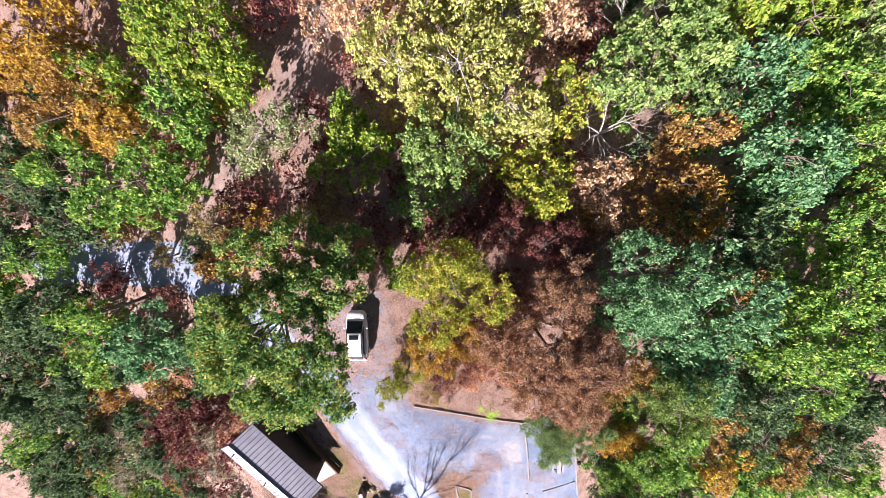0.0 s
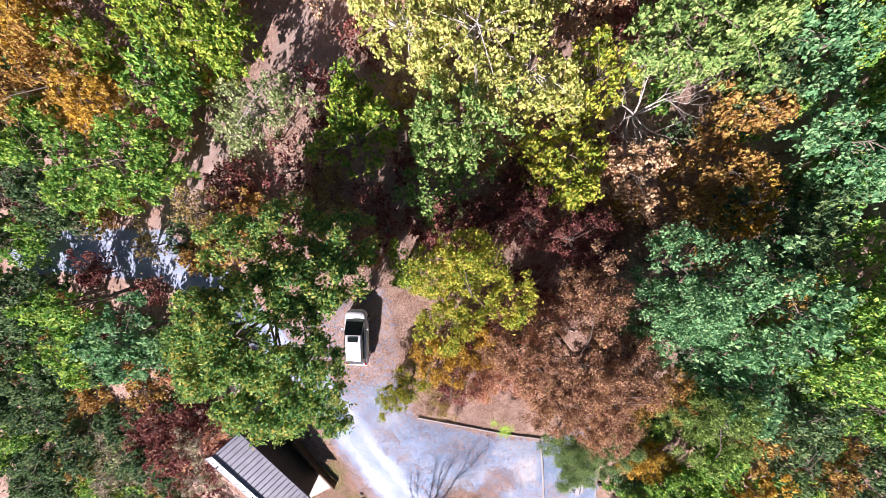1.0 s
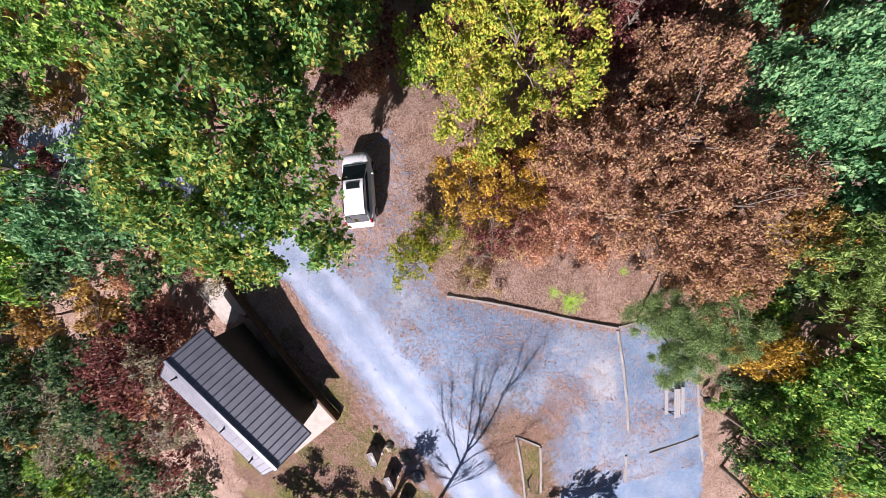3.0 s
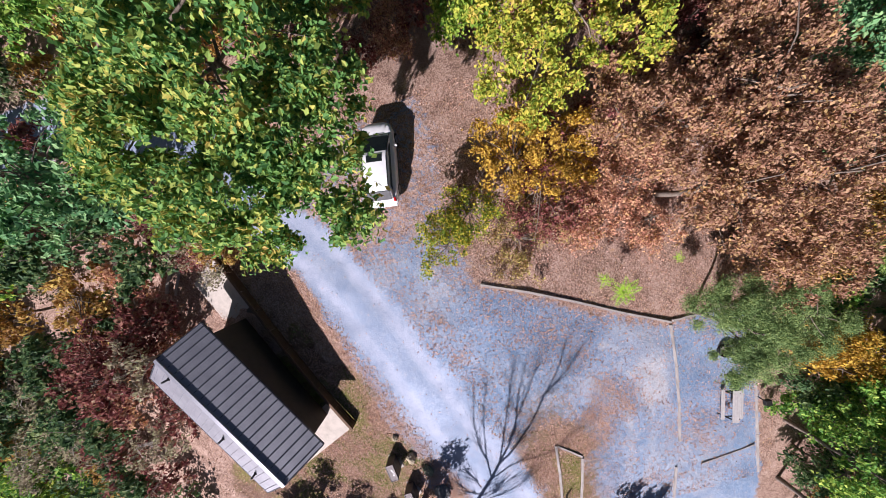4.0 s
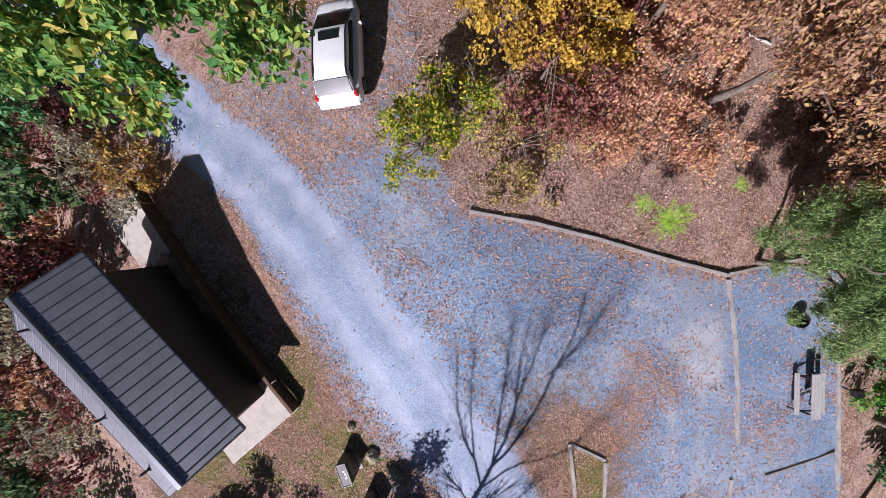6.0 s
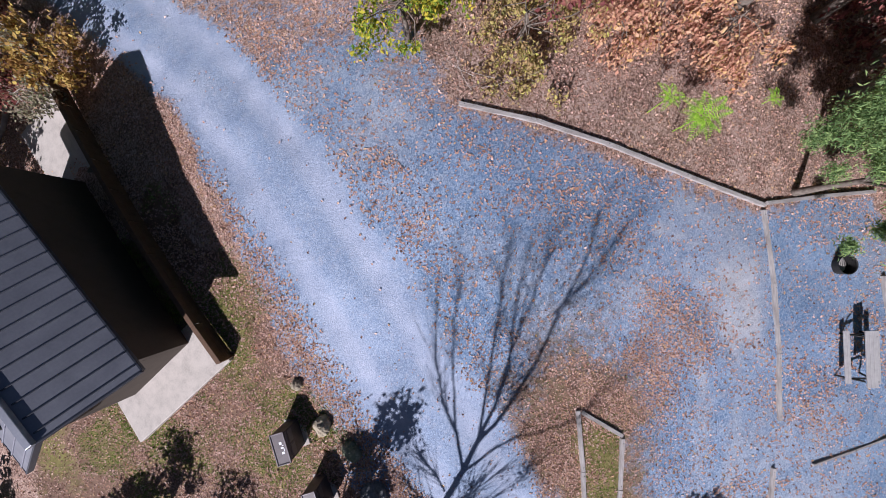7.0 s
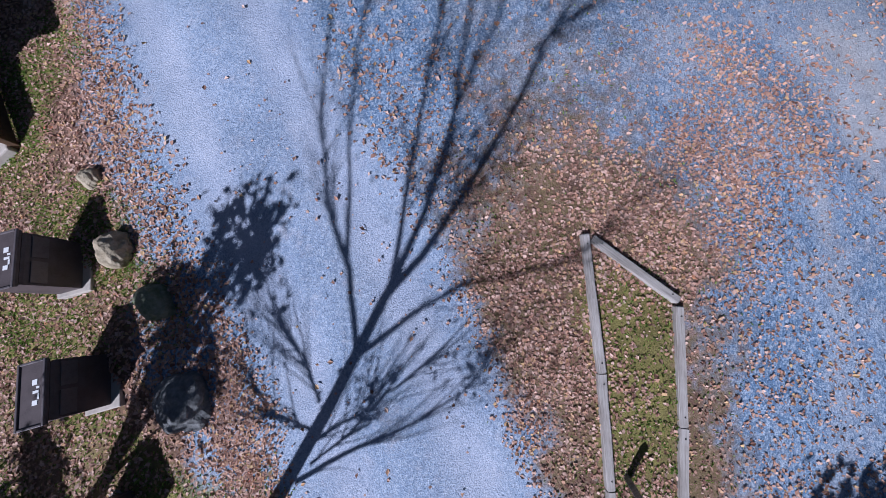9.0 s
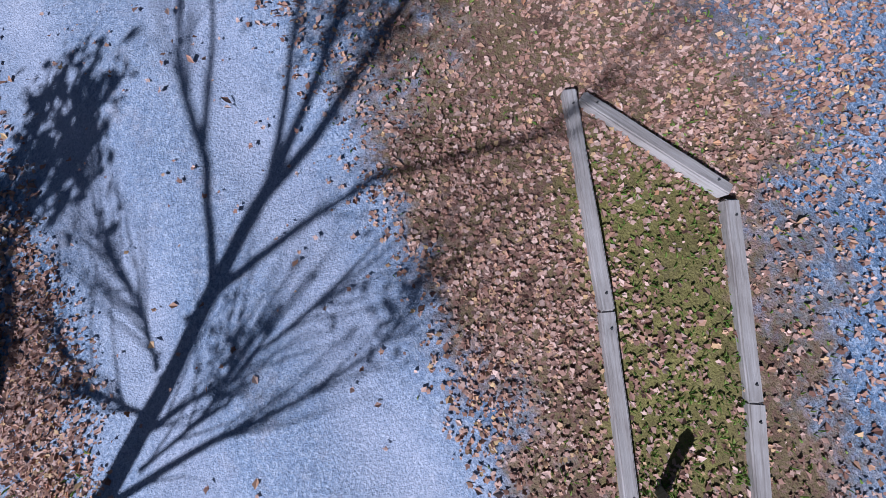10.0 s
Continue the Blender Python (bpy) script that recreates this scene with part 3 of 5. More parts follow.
TREES = [
    (-4.0, -6.0, 6.6, 10.0, 'oak'), (8.9, -5.4, 4.8, 7.2, 'yellow'), (4.8, -3.8, 1.9, 4.5, 'lime'),
    (15.2, -10.4, 4.2, 7.4, 'rust'), (17.6, -13.6, 3.5, 7.0, 'rust'), (14.0, -13.4, 2.8, 6.4, 'rust'), (17.9, -16.6, 2.7, 5.8, 'rust'), (19.6, -12.0, 2.9, 6.6, 'rust'), (12.3, -7.6, 2.2, 4.6, 'rust'),
    (11.5, -12.5, 3.1, 2.4, 'russet'), (17.0, -6.6, 3.0, 6.4, 'rust'), (6.4, -10.9, 2.3, 3.9, 'gold'), (2.8, -13.9, 1.8, 2.6, 'limebush'),
    (13.8, -6.6, 2.2, 2.6, 'crimson'), (6.3, -14.3, 2.4, 1.6, 'scrub'),
    (10.7, 10.5, 5.5, 7.0, 'pale'), (6.7, 11.2, 4.2, 6.5, 'pale'), (14.0, 7.5, 4.2, 6.5, 'pale'), (9.6, 5.3, 4.3, 6.0, 'light'),
    (2.2, 4.6, 3.5, 5.0, 'lime'), (-4.4, 7.8, 3.6, 5.5, 'grey'), (-1.9, 0.2, 2.9, 2.2, 'scrub'), (-15.5, 5.6, 4.8, 6.0, 'green'),
    (-12.0, 10.4, 3.4, 6.0, 'green'), (-21.0, 3.9, 3.0, 5.0, 'green'), (-21.6, 12.4, 5.7, 6.0, 'bronze'), (-17.9, 10.1, 3.0, 5.5, 'gold'),
    (-8.8, 15.7, 5.0, 6.5, 'lime'), (-13.3, 18.0, 4.2, 6.0, 'lime'), (-6.6, 12.6, 3.5, 5.5, 'lime'), (-22.7, 18.8, 4.8, 6.5, 'gold'),
    (-29.1, 6.9, 4.3, 5.0, 'dark'), (-32.7, 0.8, 3.3, 4.0, 'green'), (-30.6, 2.4, 2.9, 2.2, 'crimson'),
    (23.6, -6.4, 5.3, 8.3, 'blue'), (29.6, -9.4, 5.0, 8.4, 'blue'), (38.2, -15.3, 5.2, 7.5, 'green'), (42.0, -11.0, 5.4, 7.5, 'green'),
    (35.8, 0.9, 4.9, 7.5, 'blue'), (40.6, 1.7, 5.1, 7.5, 'green'), (35.4, 7.6, 3.7, 6.0, 'blue'), (41.7, 6.8, 4.8, 7.0, 'green'),
    (37.7, 10.9, 5.3, 7.0, 'lime'), (45.1, -5.7, 4.7, 7.0, 'green'), (45.0, 10.0, 4.4, 7.0, 'light'), (27.5, 9.3, 5.0, 6.5, 'light'),
    (24.1, 8.6, 3.5, 6.0, 'light'), (29.4, 10.4, 3.5, 6.5, 'light'), (22.6, 4.8, 4.2, 4.7, 'bare'), (29.4, 4.2, 3.8, 5.0, 'bronze'),
    (28.9, 0.1, 3.0, 4.5, 'bronze'), (30.7, -2.5, 3.1, 4.0, 'gold'), (21.6, 0.1, 3.4, 4.2, 'tan'), (16.3, 2.1, 3.6, 4.2, 'yellow'),
    (26.6, -3.3, 2.8, 3.6, 'bronze'), (11.6, -1.4, 3.4, 2.2, 'crimson'), (18.4, -3.7, 2.9, 2.6, 'crimson'), (18.5, -7.0, 2.9, 2.8, 'crimson'),
    (6.9, 1.1, 2.8, 4.0, 'light'), (18.8, 12.9, 4.1, 4.5, 'tan'), (22.6, 13.5, 3.3, 3.0, 'crimson'), (25.5, 13.3, 3.2, 5.0, 'bare'),
    (15.3, 13.7, 3.5, 5.5, 'pale'), (4.9, 15.9, 3.1, 5.0, 'tan'), (0.8, 17.1, 2.6, 4.0, 'tan'), (26.8, -18.3, 4.2, 7.0, 'pine'),
    (15.1, -19.9, 3.2, 4.3, 'feather'), (23.5, -23.4, 2.3, 3.5, 'gold'), (26.7, -27.0, 2.8, 4.5, 'green'), (42.1, -31.7, 3.8, 4.5, 'bronze'),
    (47.6, -25.7, 4.4, 5.0, 'dark'), (48.1, -33.4, 4.5, 5.0, 'dark'), (24.6, -25.9, 3.6, 5.0, 'green'), (28.1, -24.3, 3.3, 5.5, 'green'),
    (21.9, -23.8, 1.8, 3.2, 'gold'), (20.9, -28.2, 2.6, 5.4, 'green'), (20.6, -32.4, 2.4, 5.6, 'dark'), (21.2, -25.4, 1.6, 2.4, 'dark'), (21.7, -27.0, 1.9, 2.4, 'green'), (21.5, -30.2, 1.9, 2.6, 'dark'), (20.6, -22.6, 1.3, 1.6, 'bronze'), (-20.5, -4.6, 2.6, 8.0, 'green'), (-25.4, -4.8, 2.8, 8.0, 'dark'), (-16.3, -7.3, 4.0, 7.0, 'blue'), (-28.7, -7.1, 3.1, 4.5, 'bronze'),
    (-31.3, -5.0, 4.1, 5.5, 'dark'), (-30.4, -11.8, 4.4, 6.0, 'dark'), (-38.4, -16.8, 4.7, 6.0, 'dark'), (-26.6, -13.9, 2.5, 4.0, 'bronze'),
    (-20.7, -13.5, 3.0, 3.0, 'bronze'), (-17.7, -16.5, 2.9, 2.8, 'crimson'), (-26.4, -21.3, 3.1, 2.8, 'grey'), (-20.3, -20.9, 2.5, 2.5, 'russet'),
    (-31.9, -20.7, 3.6, 4.5, 'dark'), (-39.3, -25.1, 3.8, 5.0, 'dark'), (-32.4, -26.7, 2.7, 3.0, 'green'), (-26.7, -22.4, 2.5, 2.6, 'greyscrub'),
    (-35.1, -27.5, 2.8, 2.6, 'lime'), (-26.0, -26.3, 2.1, 2.4, 'green'), (-29.0, -19.1, 2.6, 3.0, 'greyscrub'),
    (-10.5, 1.5, 2.6, 4.0, 'scrub'), (-24.5, -2.5, 2.2, 3.0, 'crimson'), (-25.0, 8.0, 4.0, 5.0, 'green'), (-33.0, 12.5, 4.5, 6.0, 'dark'), (-31.0, 19.0, 4.5, 6.0, 'gold'),
    (-36.5, -9.0, 4.0, 5.5, 'dark'), (-25.0, -17.0, 3.0, 3.4, 'dark'), (-22.5, -17.5, 2.4, 2.6, 'crimson'), (-17.0, -12.0, 2.2, 2.4, 'russet'), (-14.8, -18.2, 1.8, 1.8, 'russet'),
    (-36.0, -21.5, 3.6, 5.0, 'dark'), (-16.5, -20.8, 1.6, 1.6, 'crimson'), (-23.5, -25.0, 2.2, 2.4, 'greyscrub'), (13.5, -2.2, 3.0, 3.4, 'crimson'), (8.1, -0.9, 2.0, 4.2, 'crimson'), (16.6, -3.4, 2.6, 4.6, 'crimson'), (16.6, 0.4, 2.2, 4.4, 'yellow'), (22.5, -3.5, 3.0, 3.0, 'rust'),
    (25.0, -13.0, 3.6, 4.6, 'blue'), (31.5, -22.8, 3.8, 4.4, 'bronze'), (29.0, -16.0, 4.6, 6.5, 'blue'), (35.0, -20.0, 4.4, 6.0, 'dark'), (37.0, -26.5, 4.2, 5.0, 'dark'),
    (33.5, -29.5, 3.6, 4.4, 'gold'), (31.0, 5.5, 3.4, 5.4, 'dark'), (33.0, -5.0, 4.2, 6.4, 'dark'), (14.0, -9.6, 3.0, 2.8, 'russet'), (12.9, -14.6, 2.0, 1.3, 'russet'),
    (9.2, -13.6, 2.2, 1.8, 'russet'), (9.0, -10.6, 2.2, 2.6, 'gold'), (4.2, -12.6, 1.7, 2.4, 'limebush'), (10.5, -9.4, 1.6, 2.0, 'crimson'), (2.8, 8.6, 2.2, 3.6, 'lime'),
    (19.0, 7.5, 3.4, 4.6, 'yellow'), (12.5, 15.5, 4.2, 6.0, 'pale'), (33.0, 14.0, 4.5, 6.5, 'lime'), (-3.0, 18.0, 2.6, 4.4, 'crimson'), (-18.0, 14.5, 3.6, 5.5, 'lime'),
    (-40.0, -30.0, 4.5, 5.0, 'dark'), (-43.0, -12.0, 4.5, 6.0, 'dark'), (-42.0, -20.0, 4.5, 5.5, 'green'), (-38.5, -4.0, 3.6, 5.0, 'green'), (-41.0, 4.0, 4.5, 5.5, 'dark'),
    (-38.0, 11.0, 4.5, 5.5, 'bronze'), (-40.0, 20.0, 5.0, 6.0, 'gold'), (-26.0, 25.0, 5.0, 6.0, 'gold'), (-12.0, 25.0, 4.5, 6.0, 'lime'), (50.0, -18.0, 4.6, 6.5, 'green'), (52.0, -9.0, 4.8, 7.0, 'green'),
    (51.0, 1.0, 4.8, 7.0, 'light'), (44.0, -22.0, 4.2, 5.5, 'green'), (52.0, 12.0, 5.0, 7.0, 'green'), (53.0, -27.0, 4.5, 5.0, 'dark'), (38.0, -33.5, 4.0, 4.6, 'green'), (29.0, -31.0, 3.4, 4.4, 'green'),
    (24.0, -31.0, 3.2, 4.2, 'dark'), (43.0, 17.0, 5.0, 7.0, 'lime'), (28.0, 17.5, 4.5, 6.0, 'light'), (20.0, 18.5, 4.0, 5.0, 'tan'), (9.0, 18.5, 4.2, 6.0, 'pale'),
    (-17.2, -10.0, 2.6, 4.4, 'dark'), (-19.6, -17.2, 2.4, 3.4, 'crimson'), (-22.5, -21.5, 2.6, 4.2, 'dark'), (-18.6, -23.6, 2.0, 2.4, 'greyscrub'), (-24.5, -8.5, 3.6, 6.4, 'green'), (-15.6, -15.2, 1.9, 3.0, 'crimson'), (-17.4, -18.4, 2.5, 5.0, 'crimson'), (-15.4, -17.6, 1.7, 4.2, 'greyscrub'),
    (-21.8, -26.4, 2.2, 3.0, 'dark'), (-17.2, -1.0, 1.8, 2.4, 'scrub'), (-9.0, 3.2, 2.2, 2.2, 'crimson'), (-13.6, 8.0, 2.4, 3.0, 'russet'), (-1.0, 3.4, 2.0, 2.4, 'scrub'), (-7.6, 0.6, 2.4, 2.6, 'bronze'), (5.2, 3.2, 1.6, 2.0, 'crimson'), (-26.0, 3.0, 3.0, 4.0, 'dark'), (-34.5, -5.5, 3.0, 4.4, 'dark'), (-33.5, -15.5, 3.4, 4.6, 'dark'), (-22.5, -10.5, 2.6, 4.2, 'dark'), (-10.8, -2.0, 2.6, 3.2, 'bronze'), (3.6, -1.6, 1.6, 2.6, 'crimson'), (9.0, -2.6, 2.4, 2.0, 'crimson'), (6.2, -1.6, 1.8, 1.8, 'crimson'), (14.2, 0.6, 2.2, 2.2, 'crimson'), (1.6, -2.6, 1.8, 2.2, 'russet'),
    (-12.0, -11.0, 1.7, 2.6, 'greyscrub'), (-12.9, -8.6, 1.8, 2.8, 'crimson'), (-14.8, -12.6, 2.0, 3.0, 'dark'), (19.0, -17.2, 2.0, 3.8, 'bronze'), (11.8, -10.3, 2.3, 5.2, 'rust'), (23.6, -16.4, 2.2, 4.4, 'bronze'), (19.4, -20.4, 2.6, 3.6, 'feather'),
    (-30.4, -24.8, 2.6, 3.6, 'greyscrub'), (-22.8, -19.6, 2.4, 3.0, 'crimson'), (-33.2, -22.8, 2.4, 3.6, 'bronze'), (-44.6, -24.0, 4.2, 5.5, 'dark'), (50.7, -36.5, 4.5, 5.5, 'green'), (-35.5, 2.6, 3.2, 4.6, 'dark'), (-10.9, -13.4, 1.0, 1.5, 'greyscrub'), (-25.0, -28.8, 2.6, 3.2, 'dark'), (-30.0, -29.5, 3.2, 3.6, 'lime'), (43.0, -35.6, 3.8, 4.6, 'green'), (-36.0, -33.0, 4.0, 4.6, 'dark'),
    # trees beyond the lot, known by the shadows that they throw over it
    (-2.55, -30.7, 1.0, 6.4, 'dark'), (7.5, -36.3, 2.2, 6.0, 'dark'), (-11.5, -33.8, 2.4, 6.2, 'dark'), (-8.6, -32.6, 1.5, 5.6, 'dark'), (-9.4, -30.6, 1.3, 4.6, 'dark'), (-6.6, -33.6, 1.4, 5.4, 'dark'), (-3.5, -31.8, 1.3, 6.0, 'dark'),
]


def plant(x, y, r, h, kind, seed, full=1.0):
    name, category, label, leaf, cover, lobes, clump, flat, foot = KIND[kind]
    rng = np.random.default_rng(seed)
    tree = empty(name, pose(x, y, gz(x, y)), label, category, "trees of the wood")
    if kind == "bare":
        paths = []
        for k in range(9):
            a = k * 0.7 + rng.uniform(0, 0.6)
            branching(rng, np.array([0, 0, h * 0.25]), np.array([math.cos(a) * 0.8, math.sin(a) * 0.8, 0.75]), r * 0.5, 0.085, 4, paths, 0.45)
        paths.append([(np.array([0, 0, -0.2]), 0.16), (np.array([0, 0, h * 0.27]), 0.1)])
        part("trunk", mesh_from("trunk", *tubes(paths, 5), True), PALE_BARK, tree)
        return tree
    near = -33 < y < -2 and -14 < x < 25
    leaf = leaf * (1.05 if kind == "oak" else 0.9 if near else 1.5)
    pos, out, tips, cen = grow_crown(rng, r, h, h * foot, leaf, cover * full * (3.0 if kind == "oak" else 0.95 if near else 0.84), lobes, clump, flat, OAK_LOBES if kind == "oak" else None)
    wood = limbs(rng, h, 0.03 + 0.022 * h, tips, 44 if kind in ("pale", "grey") else 16 if full == 1 else 7, rng.normal(size=2) * 0.3)
    skin = PALE_BARK if kind in ("pale", "grey", "greyscrub") else BARK
    part("trunk", mesh_from("trunk", *tubes(wood[:1], 7 if full == 1 else 5), True), skin, tree)
    part("limb", mesh_from("limb", *tubes(wood[1:], 5 if full == 1 else 4), True), skin, tree)["kind"] = "stuff"
    slim = 0.22 if kind in ("pine", "feather") else 0.62
    part("crown", mesh_from("crown", *leaves_at(rng, pos, leaf * (1.5 if slim < 0.3 else 1), out, flat * 0.85, slim)), LEAF[kind], tree)
    return tree


for seed, spec in enumerate(TREES):
    plant(*spec, seed + 11)


def understorey():
    """Low shrubs wherever the woodland floor would lie open between the trees."""
    rng = np.random.default_rng(301)
    taken = [(x, y, r) for x, y, r, _, _ in TREES]
    for gx, gy in itertools.product(np.arange(-49, 59, 3.0), np.arange(-36, 21, 3.0)):
        x, y = gx + rng.uniform(-0.9, 0.9), gy + rng.uniform(-0.9, 0.9)
        r, pick = rng.uniform(1.7, 2.5), rng.uniform()
        drive, lot, yard, bare, isle, wheel = (float(v[0]) for v in zones(np.array([x]), np.array([y])))
        near_lot = inside(np.array([x]), np.array([y]), LOT)[0] < 2.6 or inside(np.array([x]), np.array([y]), YARD)[0] < 2.0
        if drive + lot + yard > 0.1 or bare > 0.3 or near_lot or (-14 < x < 22 and y < -19.5) or math.hypot(x + 8.9, y + 20.2) < 6.5 or (7.5 < x < 15.5 and -19 < y < -14.5):
            continue
        if any(math.hypot(x - a, y - b) < 0.62 * q for a, b, q in taken):
            continue
        east, west = ("dark", "green", "bronze", "dark"), ("dark", "crimson", "greyscrub", "bronze")
        kinds = east if x > 22 else west if x < -13 else ("crimson", "crimson", "bronze", "crimson")
        plant(x, y, r, r * rng.uniform(0.9, 1.4), kinds[int(pick * 4)], int(9000 + gx * 71 + gy), 0.6)
        taken.append((x, y, r))


understorey()


def shadow_tree():
    """The leafless tree by the drive, whose boughs throw the long shadow over the gravel. Each bough is laid out by the ground spots that it shades."""
    bx, by = -0.2, -32.2
    tree = empty("leafless_tree", pose(bx, by, gz(bx, by)), "tall leafless tree with thin upswept branches beside the drive", "tree", "trees of the wood")
    rng = np.random.default_rng(5)
    rise = math.tan(SUN_UP)

    def spot(sx, sy, off=0.0):
        s = (sx - bx) * SUN_TO.x + (sy - by) * SUN_TO.y
        side = (sx - bx) * SUN_TO.y - (sy - by) * SUN_TO.x
        return np.array([side * SUN_TO.y + off * SUN_TO.x, -side * SUN_TO.x + off * SUN_TO.y, gz(sx, sy) + (s - off) * rise - gz(bx, by)])

    boughs = [
        ([(1.36, -29.85), (2.36, -28.38), (2.95, -27.45), (3.44, -26.62)], 0.12, 0.08),
        ([(2.92, -27.49), (2.87, -26.17), (2.56, -25.0), (2.52, -23.8), (2.85, -21.4)], 0.05, 0.016),
        ([(2.85, -26.0), (2.98, -24.27), (3.2, -22.54), (3.62, -21.3)], 0.036, 0.014),
        ([(3.44, -26.62), (4.16, -25.35), (4.64, -24.3), (5.14, -22.0), (5.68, -20.6)], 0.07, 0.018),
        ([(3.44, -26.62), (4.06, -26.05), (4.85, -25.05), (5.74, -23.77), (6.42, -22.53), (7.28, -21.3), (7.9, -19.8)], 0.075, 0.024),
        ([(6.42, -22.53), (7.39, -21.75), (8.36, -20.78)], 0.04, 0.014),
        ([(3.51, -26.46), (3.95, -24.8), (4.43, -22.92), (4.75, -21.55), (5.23, -20.1)], 0.05, 0.015),
        ([(2.97, -27.49), (3.8, -26.98), (4.67, -26.54), (6.35, -26.24), (8.06, -25.03)], 0.055, 0.014),
        ([(4.16, -25.35), (4.82, -23.6), (5.6, -22.2), (6.3, -20.6)], 0.045, 0.014),
    ]
    lower = [
        ([(1.78, -29.45), (2.84, -28.94), (3.75, -28.6), (4.5, -28.25), (4.95, -27.8)], 0.045, 0.012),
        ([(2.02, -28.89), (2.61, -28.56), (3.04, -28.38), (3.24, -27.83)], 0.04, 0.012),
        ([(2.08, -28.66), (1.38, -28.31), (1.13, -27.72)], 0.03, 0.01),
        ([(2.23, -28.26), (1.96, -27.51), (1.62, -27.08)], 0.03, 0.01),
        ([(2.03, -29.2), (2.7, -28.75), (3.4, -28.1), (4.0, -27.75)], 0.03, 0.01),
    ]
    boughs += lower
    base = spot(1.36, -29.85)
    paths = [[(np.array([0, 0, -0.4]), 0.24), (np.array([0, 0, 0.25]), 0.17), (base * np.array([0.5, 0.5, 0.5]), 0.15), (base, 0.13)]]
    for n, (spots, r0, r1) in enumerate(boughs):
        m = len(spots)
        slant = 0.0 if n == 0 else rng.uniform(-0.25, 0.25)
        pts = [spot(*p, slant * k) for k, p in enumerate(spots)]
        paths.append([(p, r0 + (r1 - r0) * k / (m - 1)) for k, p in enumerate(pts)])
        if n == 0:
            continue
        for _ in range(26):
            k = int(rng.integers(m > 3 and n <= 8, m - 1))
            f = rng.uniform(0, 1)
            p = pts[k] * (1 - f) + pts[k + 1] * f
            d = pts[k + 1] - pts[k]
            d = d / np.linalg.norm(d) + rng.normal(size=3) * 0.32
            branching(rng, p, d / np.linalg.norm(d), rng.uniform(0.5, 1.3), 0.013, 2, paths, 0.35)
    part("trunk", mesh_from("trunk", *tubes(paths, 5), True), BARK, tree)
    for sx, sy, r, count in ((4.5, -24.9, 0.3, 200), (5.25, -24.4, 0.34, 190), (4.95, -25.0, 0.22, 90), (3.15, -28.0, 0.24, 110), (4.9, -27.7, 0.28, 120), (4.5, -22.8, 0.4, 110), (6.6, -22.2, 0.4, 120), (7.6, -20.4, 0.4, 90), (5.4, -21.2, 0.45, 110)):
        places = spot(sx, sy, rng.uniform(-0.3, 0.3)) + rng.normal(size=(count, 3)) * r * np.array([1, 1, 1.1])
        part("leaf_cluster", mesh_from("leaf_cluster", *leaves_at(rng, places, 0.1, None, 0.3)), LEAF["rust"], tree, "last withered brown leaves")


shadow_tree()


# ---------------------------------------------------------------- the restroom building
CONCRETE = plain("concrete", (0.48, 0.43, 0.38), 0.9, 0, 0.25, 2.5, 0.4)
# Slab concrete with the building's shade put into its colour.
SHADE_CONCRETE = plain("shade_darkened_concrete", (0.1, 0.082, 0.066), 0.95, 0, 0.4, 2.5, 0.4)
# Wall brown taken close to black: the deep eave shade is in the colour.
WALL = plain("shade_darkened_brown_wall", (0.075, 0.058, 0.045), 0.9, 0, 0.2, 3, 0.3)
ROOF_M = Mat("roof_metal", 0.48, 0.72, 0.45)
ROOF_M.color(ROOF_M.ramp(ROOF_M.math("ADD", ROOF_M.math("MULTIPLY", ROOF_M.noise(1.2, 4), 0.7), ROOF_M.math("MULTIPLY", ROOF_M.noise(14, 3), 0.3)),
                         [(0.3, (0.22, 0.225, 0.26)), (0.55, (0.29, 0.295, 0.335)), (0.75, (0.36, 0.365, 0.4))]))
ROOF = ROOF_M.m
FLASH = plain("dark_flashing", (0.04, 0.045, 0.06), 0.45, 0, 0.3, 4)
PIPE = plain("dark_pipe", (0.05, 0.05, 0.05), 0.5)

FENCE = plain("brown_stained_boards", (0.13, 0.075, 0.045), 0.8, 0, 0.35, 4, 0.4)
HOUSE = pose(-9.08, -20.31, 0, 0, 0, -56.6)  # x along the ridge to the south-east, y up to the north-east


